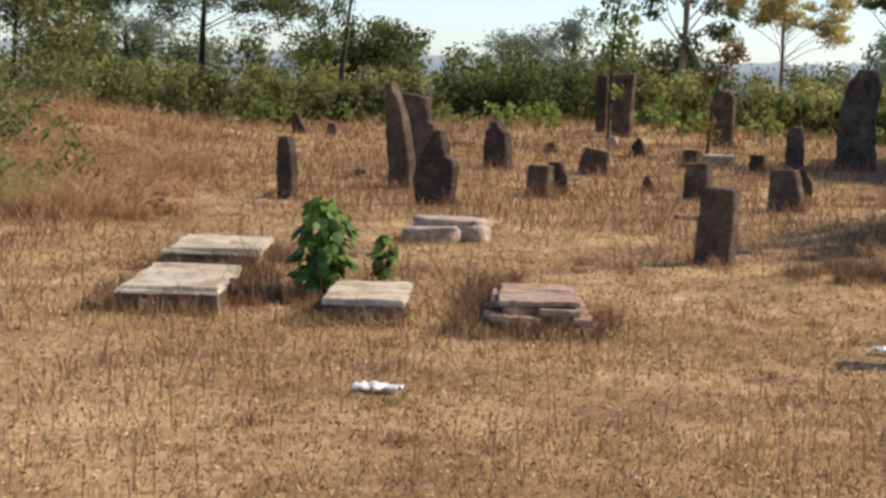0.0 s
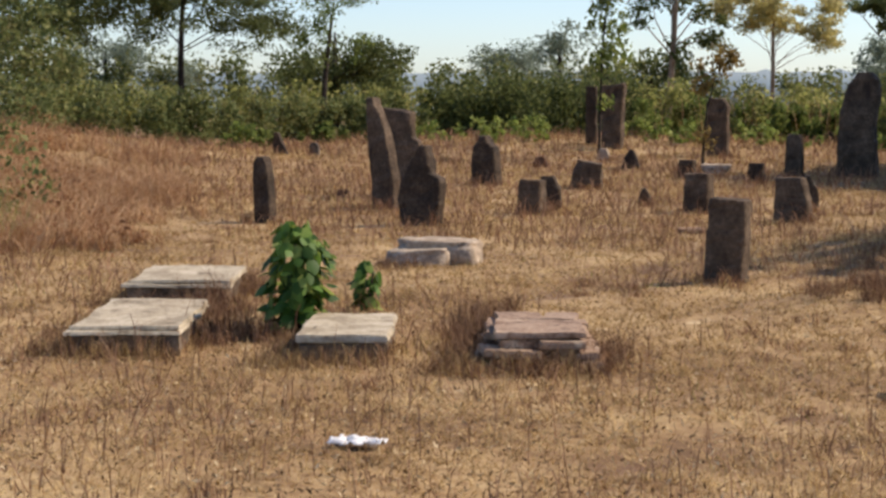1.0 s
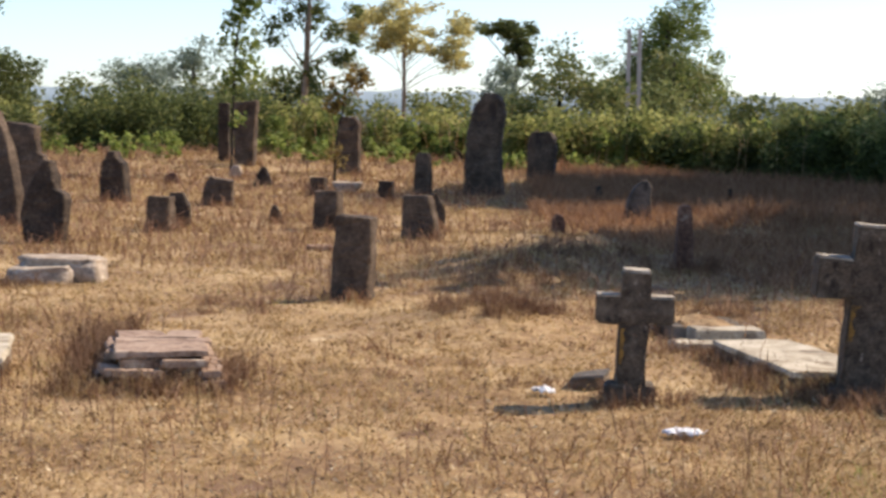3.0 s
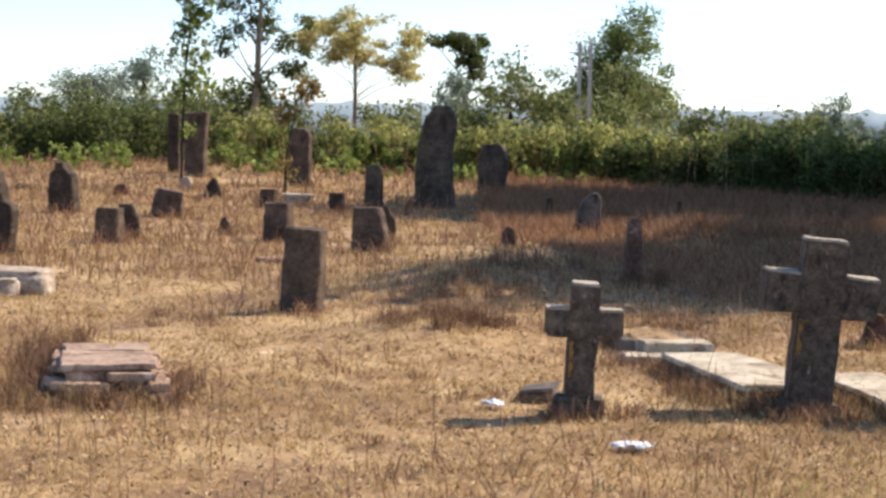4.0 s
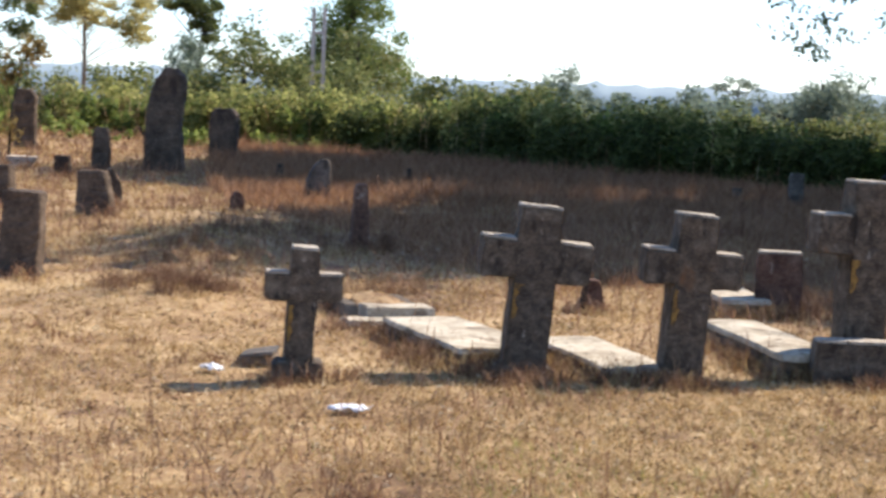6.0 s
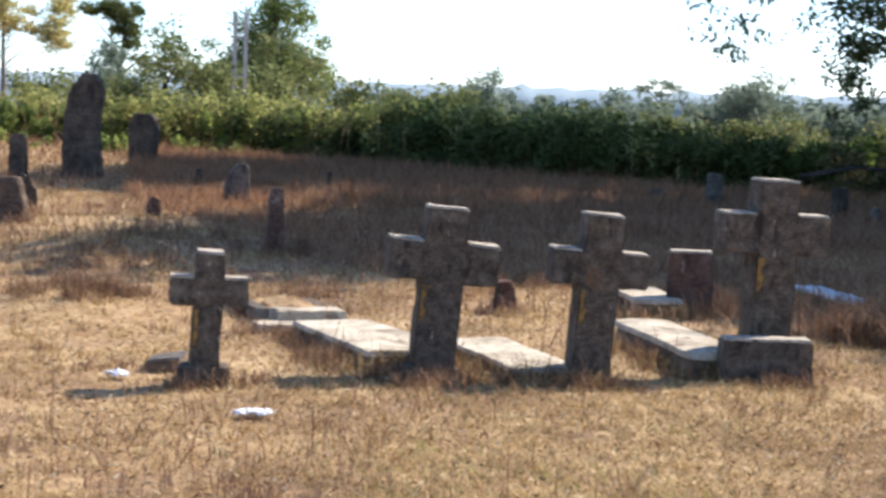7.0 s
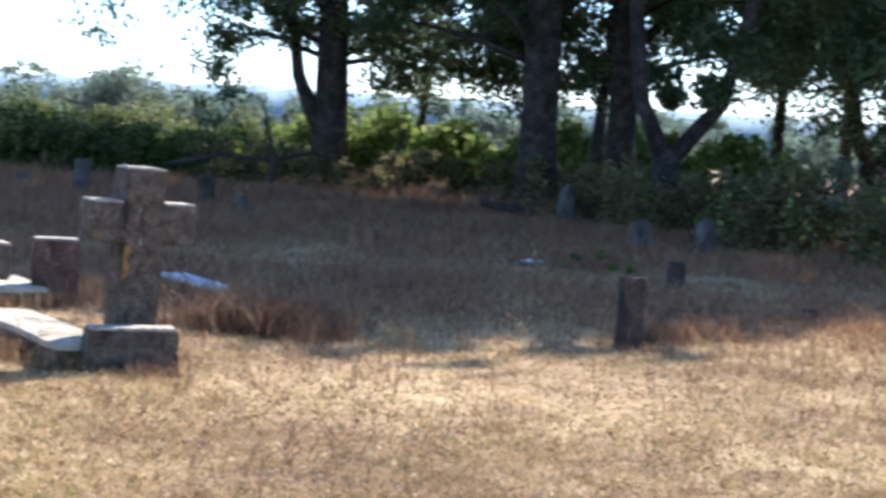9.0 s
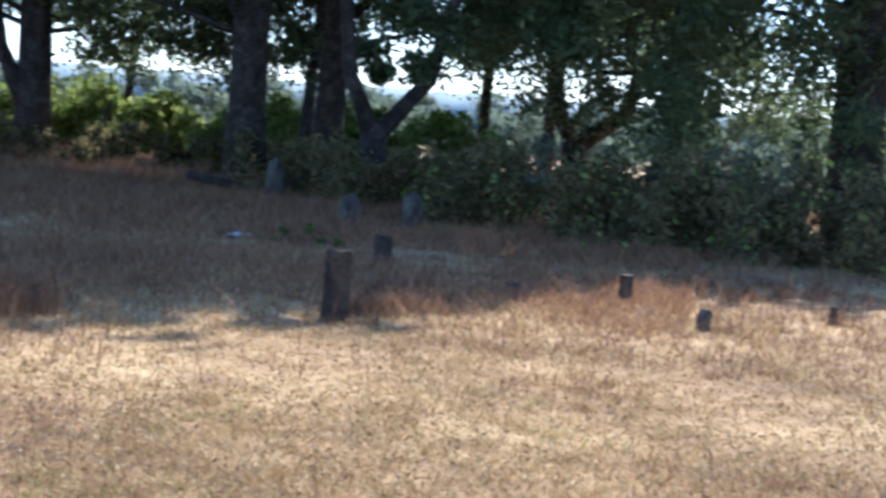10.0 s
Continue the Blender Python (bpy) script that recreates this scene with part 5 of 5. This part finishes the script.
weed_clumps("dead_weeds", [(-3.63, 12.07, 0.22, 0.34, 600), (-3.34, 11.22, 0.20, 0.29, 440), (-3.75, 10.58, 0.25, 0.18, 400), (-3.36, 10.64, 0.25, 0.18, 400), (-4.25, 10.82, 0.20, 0.17, 240), (-2.37, 10.40, 0.22, 0.18, 360), (-3.98, 14.28, 0.20, 0.25, 300), (-2.81, 15.90, 0.25, 0.16, 400), (-2.97, 15.62, 0.20, 0.18, 400), (-1.70, 12.35, 0.20, 0.25, 400), (-3.63, 10.91, 0.30, 0.18, 400), (-3.94, 10.61, 0.30, 0.18, 320), (-3.01, 11.00, 0.25, 0.23, 400), (-2.56, 10.44, 0.25, 0.18, 320), (-2.20, 10.42, 0.20, 0.16, 240), (-1.67, 11.46, 0.28, 0.30, 680), (-1.42, 10.26, 0.25, 0.21, 480), (-1.01, 10.21, 0.25, 0.21, 480), (-0.84, 10.57, 0.20, 0.23, 320), (-1.13, 10.09, 0.25, 0.18, 320), (-3.82, 13.47, 0.20, 0.23, 320), (1.00, 12.99, 0.50, 0.23, 1000), (0.82, 13.46, 0.40, 0.18, 600), (1.28, 13.23, 0.40, 0.21, 600), (1.50, 16.51, 0.70, 0.18, 800), (2.42, 17.69, 0.70, 0.18, 800), (5.81, 23.87, 1.00, 0.23, 1000), (1.37, 9.69, 0.20, 0.16, 320), (3.43, 17.47, 0.25, 0.34, 400), (2.93, 14.04, 0.25, 0.17, 320), (2.47, 10.38, 0.30, 0.18, 400), (2.72, 9.53, 0.30, 0.18, 480), (2.39, 10.23, 0.30, 0.18, 440), (2.54, 10.31, 0.25, 0.17, 400), (2.67, 10.15, 0.20, 0.17, 320), (2.46, 11.21, 0.25, 0.17, 320), (3.32, 9.97, 0.25, 0.15, 320), (3.35, 9.63, 0.20, 0.15, 280), (4.36, 10.29, 0.25, 0.17, 320), (4.58, 9.98, 0.20, 0.17, 320), (2.64, 9.62, 0.25, 0.16, 400), (3.54, 9.57, 0.30, 0.18, 440), (4.42, 10.15, 0.30, 0.21, 480), (4.73, 9.35, 0.25, 0.14, 360), (6.15, 10.96, 0.35, 0.34, 840), (6.51, 10.87, 0.40, 0.39, 1040), (6.70, 10.50, 0.35, 0.37, 840), (6.73, 12.21, 0.30, 0.32, 520), (6.11, 12.76, 0.30, 0.29, 480), (9.18, 9.96, 0.40, 0.18, 520), (10.17, 10.45, 0.50, 0.16, 520), (8.62, 12.97, 0.60, 0.21, 520), (9.66, 12.88, 0.60, 0.16, 520)], "brown dead weeds round the slabs and graves", seed=3, width=0.0045)
rng = random.Random(33)
scatter = []
while len(scatter) < 230:
    rr, aa = rng.uniform(6.5, 40), radians(rng.uniform(-28, 62))
    px, py = rr * math.sin(aa), rr * math.cos(aa)
    if all(abs(px - f[0]) > f[2] * 0.5 or abs(py - f[1]) > f[3] * 0.5 for f in FOOTPRINTS):
        scatter.append((px, py, rng.uniform(0.2, 0.9), rng.uniform(0.06, 0.16), rng.randint(70, 260)))
weed_clumps("brown_weeds", scatter, "scattered brown dead weeds in the grass", WEED, 34, 0.006)
weed_clumps("tall_dry_grass", [(-10.53, 19.80, 0.71, 0.58, 759), (-11.55, 27.90, 1.45, 0.58, 865), (-14.92, 28.78, 1.28, 0.32, 535), (-9.37, 20.90, 0.72, 0.30, 845), (-10.72, 26.72, 1.01, 0.65, 821), (-10.40, 26.90, 1.01, 0.30, 892), (-11.30, 24.24, 1.09, 0.61, 529), (-11.56, 24.98, 1.18, 0.39, 873), (-14.18, 29.75, 1.20, 0.28, 650), (-7.36, 20.57, 0.75, 0.38, 833), (-8.80, 23.86, 0.88, 0.27, 728), (-7.51, 17.82, 0.94, 0.52, 661), (-13.80, 30.88, 0.78, 0.50, 805), (-13.15, 31.38, 1.04, 0.50, 870), (-13.34, 31.20, 1.31, 0.45, 668), (-8.86, 23.20, 1.27, 0.62, 711), (-9.67, 28.57, 1.47, 0.26, 547), (-15.05, 30.60, 1.48, 0.61, 845), (-11.32, 23.39, 1.34, 0.62, 888), (-8.20, 23.93, 0.73, 0.54, 606), (-6.71, 16.99, 0.71, 0.55, 559), (-6.55, 17.73, 0.75, 0.39, 705), (-12.88, 31.70, 0.91, 0.35, 583), (-8.66, 17.96, 1.17, 0.47, 855), (-11.63, 24.75, 1.03, 0.58, 830), (-9.32, 22.20, 1.18, 0.59, 750), (-8.10, 23.31, 0.73, 0.58, 815), (-7.65, 16.28, 0.76, 0.51, 666), (-9.46, 28.16, 0.80, 0.60, 663), (-9.94, 23.05, 1.48, 0.56, 523), (-7.57, 21.04, 1.41, 0.45, 754), (-10.36, 20.76, 1.40, 0.57, 637), (-10.84, 32.29, 1.30, 0.59, 898), (-10.39, 27.26, 0.83, 0.41, 598), (-10.38, 25.29, 0.86, 0.46, 800), (-12.93, 31.97, 0.71, 0.56, 709), (-11.70, 25.27, 0.85, 0.52, 731), (-8.87, 26.56, 0.76, 0.45, 578), (-8.69, 18.92, 0.75, 0.54, 608), (-12.80, 30.04, 1.43, 0.56, 535), (-9.36, 17.68, 0.76, 0.60, 769), (-7.64, 19.10, 0.95, 0.53, 753), (-9.14, 24.77, 0.77, 0.48, 605), (-8.19, 24.75, 0.85, 0.64, 578), (-8.90, 24.38, 1.18, 0.51, 694), (-13.02, 29.24, 0.96, 0.65, 865)], "tall reddish dry grass on the bank", RUSTGRASS, 5, 0.01, 2.2)
weed_clumps("green_weeds", [(-9.36, 22.06, 0.45, 0.55, 170), (-7.57, 16.87, 0.45, 0.55, 170), (-8.58, 18.61, 0.45, 0.55, 170), (-7.67, 17.83, 0.45, 0.55, 170), (-7.99, 17.69, 0.45, 0.55, 170), (-10.71, 23.96, 0.45, 0.55, 170), (-9.29, 21.00, 0.45, 0.55, 170)], "green weeds on the bank", GREENGRASS, 6, 0.012, 2.0)

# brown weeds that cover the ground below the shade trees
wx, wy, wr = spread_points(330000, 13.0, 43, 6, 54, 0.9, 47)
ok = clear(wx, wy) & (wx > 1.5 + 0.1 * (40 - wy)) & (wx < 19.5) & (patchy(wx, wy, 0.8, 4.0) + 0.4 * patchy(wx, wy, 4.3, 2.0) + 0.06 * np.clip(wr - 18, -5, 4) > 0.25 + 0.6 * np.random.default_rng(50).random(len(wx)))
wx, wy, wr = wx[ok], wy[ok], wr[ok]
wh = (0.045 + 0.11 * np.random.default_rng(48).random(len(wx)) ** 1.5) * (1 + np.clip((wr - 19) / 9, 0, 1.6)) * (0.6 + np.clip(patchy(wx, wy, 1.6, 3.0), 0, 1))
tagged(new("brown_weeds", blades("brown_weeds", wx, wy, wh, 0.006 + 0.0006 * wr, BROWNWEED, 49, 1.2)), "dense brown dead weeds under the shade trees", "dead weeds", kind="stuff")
# straw that has grown up along the feet of the slabs
edging = []
for fx, fy, fw, fl in FOOTPRINTS:
    for k in range(5):
        edging.append((fx + fw * (k / 4 - 0.5), fy - fl * 0.5 - 0.1, 0.12, 0.17, 90))
    for k in range(6):
        edging.append((fx - fw * 0.5 - 0.09, fy + fl * (k / 5 - 0.5), 0.11, 0.15, 70))
    edging.append((fx + fw * 0.5 + 0.08, fy - fl * 0.2, 0.12, 0.12, 60))
weed_clumps("dry_tufts", edging, "straw tufts along the feet of the slabs", STRAW, 46, 0.005)

# weeds and straw grown up round the feet of the stones
feet_dark, feet_pale = [], []
for k, (fx, fy, fw) in enumerate(FEET):
    feet_dark.append((fx, fy - 0.1, 0.12 + fw * 0.5, 0.09 + 0.22 * fw + 0.04 * (k % 3), 90))
    feet_pale.append((fx + 0.05, fy - 0.2, 0.15 + fw * 0.6, 0.1 + 0.08 * fw, 60))
weed_clumps("stone_weeds", feet_dark, "brown weeds round the feet of the stones", WEED, 61, 0.01)
weed_clumps("stone_straw", feet_pale, "pale straw round the feet of the stones", STRAW, 62, 0.009)

# lone dead stalks standing above the turf
ax, ay, ar = spread_points(5200, 5.4, 24, -30, 66, 1.1, 71)
ok = clear(ax, ay) & (patchy(ax, ay, 0.8, 2.0) + 0.3 * patchy(ax, ay, 3.7, 1.0) > 0.55)
ax, ay, ar = ax[ok], ay[ok], ar[ok]
tagged(new("tall_stalks", blades("tall_stalks", ax, ay, 0.1 + 0.26 * np.random.default_rng(72).random(len(ax)) ** 2, 0.0035 + 0.0003 * ar, WEED, 73, 0.5, True)), "lone upright dead stalks above the turf", "dead weeds", kind="stuff")

# dry stems that rise through the hedge
rng = np.random.default_rng(81)
stem = np.array(clump_line([(-2.5, 49, 1.5), (4, 47.4, 1.5), (8.4, 44.6, 1.5), (10.4, 40.2, 1.6), (12.4, 36.2, 1.5), (14.4, 32.2, 1.3), (16, 29.6, 1.0)], 0.06, rng, 0.5))
tagged(new("dry_stems", blades("dry_stems", stem[:, 0], stem[:, 1], stem[:, 2] * (0.7 + 0.45 * rng.random(len(stem))), np.full(len(stem), 0.013), RUSTGRASS, 82, 0.5, True)), "straw-coloured dry stems rising through the hedge", "dead weeds", kind="stuff")
rough_edge = []
for fx, fy, fw, fl in FOOTPRINTS:
    for k in range(4):
        rough_edge.append((fx + fw * (k / 3 - 0.5), fy - fl * 0.5 - 0.12, 0.12, 0.2, 90))
        rough_edge.append((fx - fw * 0.5 - 0.12, fy + fl * (k / 3 - 0.5), 0.12, 0.19, 90))
for fx, fy in ((1.47, 9.62), (2.8, 9.75), (3.67, 9.5), (4.76, 9.3), (5.7, 12.5), (4.91, 9.75)):
    for k in range(5):
        rough_edge.append((fx + 0.1 * (k - 2), fy - 0.2, 0.1, 0.16 + 0.03 * (k % 2), 60))
weed_clumps("slab_weeds", rough_edge, "brown weeds grown up against slabs and crosses", DARKWEED, 63, 0.005)
weed_clumps("dark_weeds", [(9.35, 9.75, 0.35, 0.24, 700), (9.9, 10.0, 0.4, 0.22, 700), (10.5, 10.6, 0.5, 0.2, 600), (6.4, 10.85, 0.4, 0.42, 900), (6.8, 10.75, 0.35, 0.36, 700), (15.2, 10.3, 0.9, 0.25, 900), (14.2, 9.9, 0.6, 0.2, 500)], "dark brown weeds in half shade", DARKWEED, 64, 0.008, 1.4)
weed_clumps("tomb_weeds", [(-1.55, 10.2, 0.2, 0.3, 420), (-1.65, 10.7, 0.2, 0.3, 420), (-1.3, 9.7, 0.25, 0.2, 320), (-1.0, 9.68, 0.22, 0.17, 260), (-0.8, 9.9, 0.15, 0.2, 240), (-0.78, 10.3, 0.15, 0.2, 240), (2.5, 12.7, 0.22, 0.13, 200), (2.45, 13.1, 0.22, 0.15, 200), (2.25, 11.6, 0.15, 0.14, 140), (2.55, 11.65, 0.15, 0.12, 140), (2.2, 12.6, 0.12, 0.2, 140), (2.85, 12.6, 0.12, 0.16, 140)], "brown weeds hiding the foot of the tomb and the kerb", DARKWEED, 65, 0.005, 1.2)

# browner, denser turf over the near ground to the right
bx, by, br = spread_points(56000, 5.2, 12.5, 12, 66, 1.3, 91)
ok = clear(bx, by) & (patchy(bx, by, 1.3, 2.0) + 0.3 * patchy(bx, by, 4.9, 3.0) > 0.3 + 0.5 * np.random.default_rng(92).random(len(bx)))
bx, by, br = bx[ok], by[ok], br[ok]
tagged(new("brown_turf", blades("brown_turf", bx, by, 0.025 + 0.06 * np.random.default_rng(93).random(len(bx)), 0.004 + 0.0005 * br, OLIVETURF, 94, 2.0)), "short olive-brown withered turf", "grass", kind="stuff")
ex, ey, er = spread_points(5200, 5.2, 9.0, 14, 62, 1.2, 95)
ok = patchy(ex, ey, 1.9, 1.0) + 0.4 * patchy(ex, ey, 6.1, 2.0) > 0.8
tagged(new("green_grass", blades("green_grass", ex[ok], ey[ok], 0.04 + 0.05 * np.random.default_rng(96).random(ok.sum()), 0.008 + 0.0003 * er[ok], GREENGRASS, 97, 1.4)), "small green blades coming up in dry turf", "grass", kind="stuff")
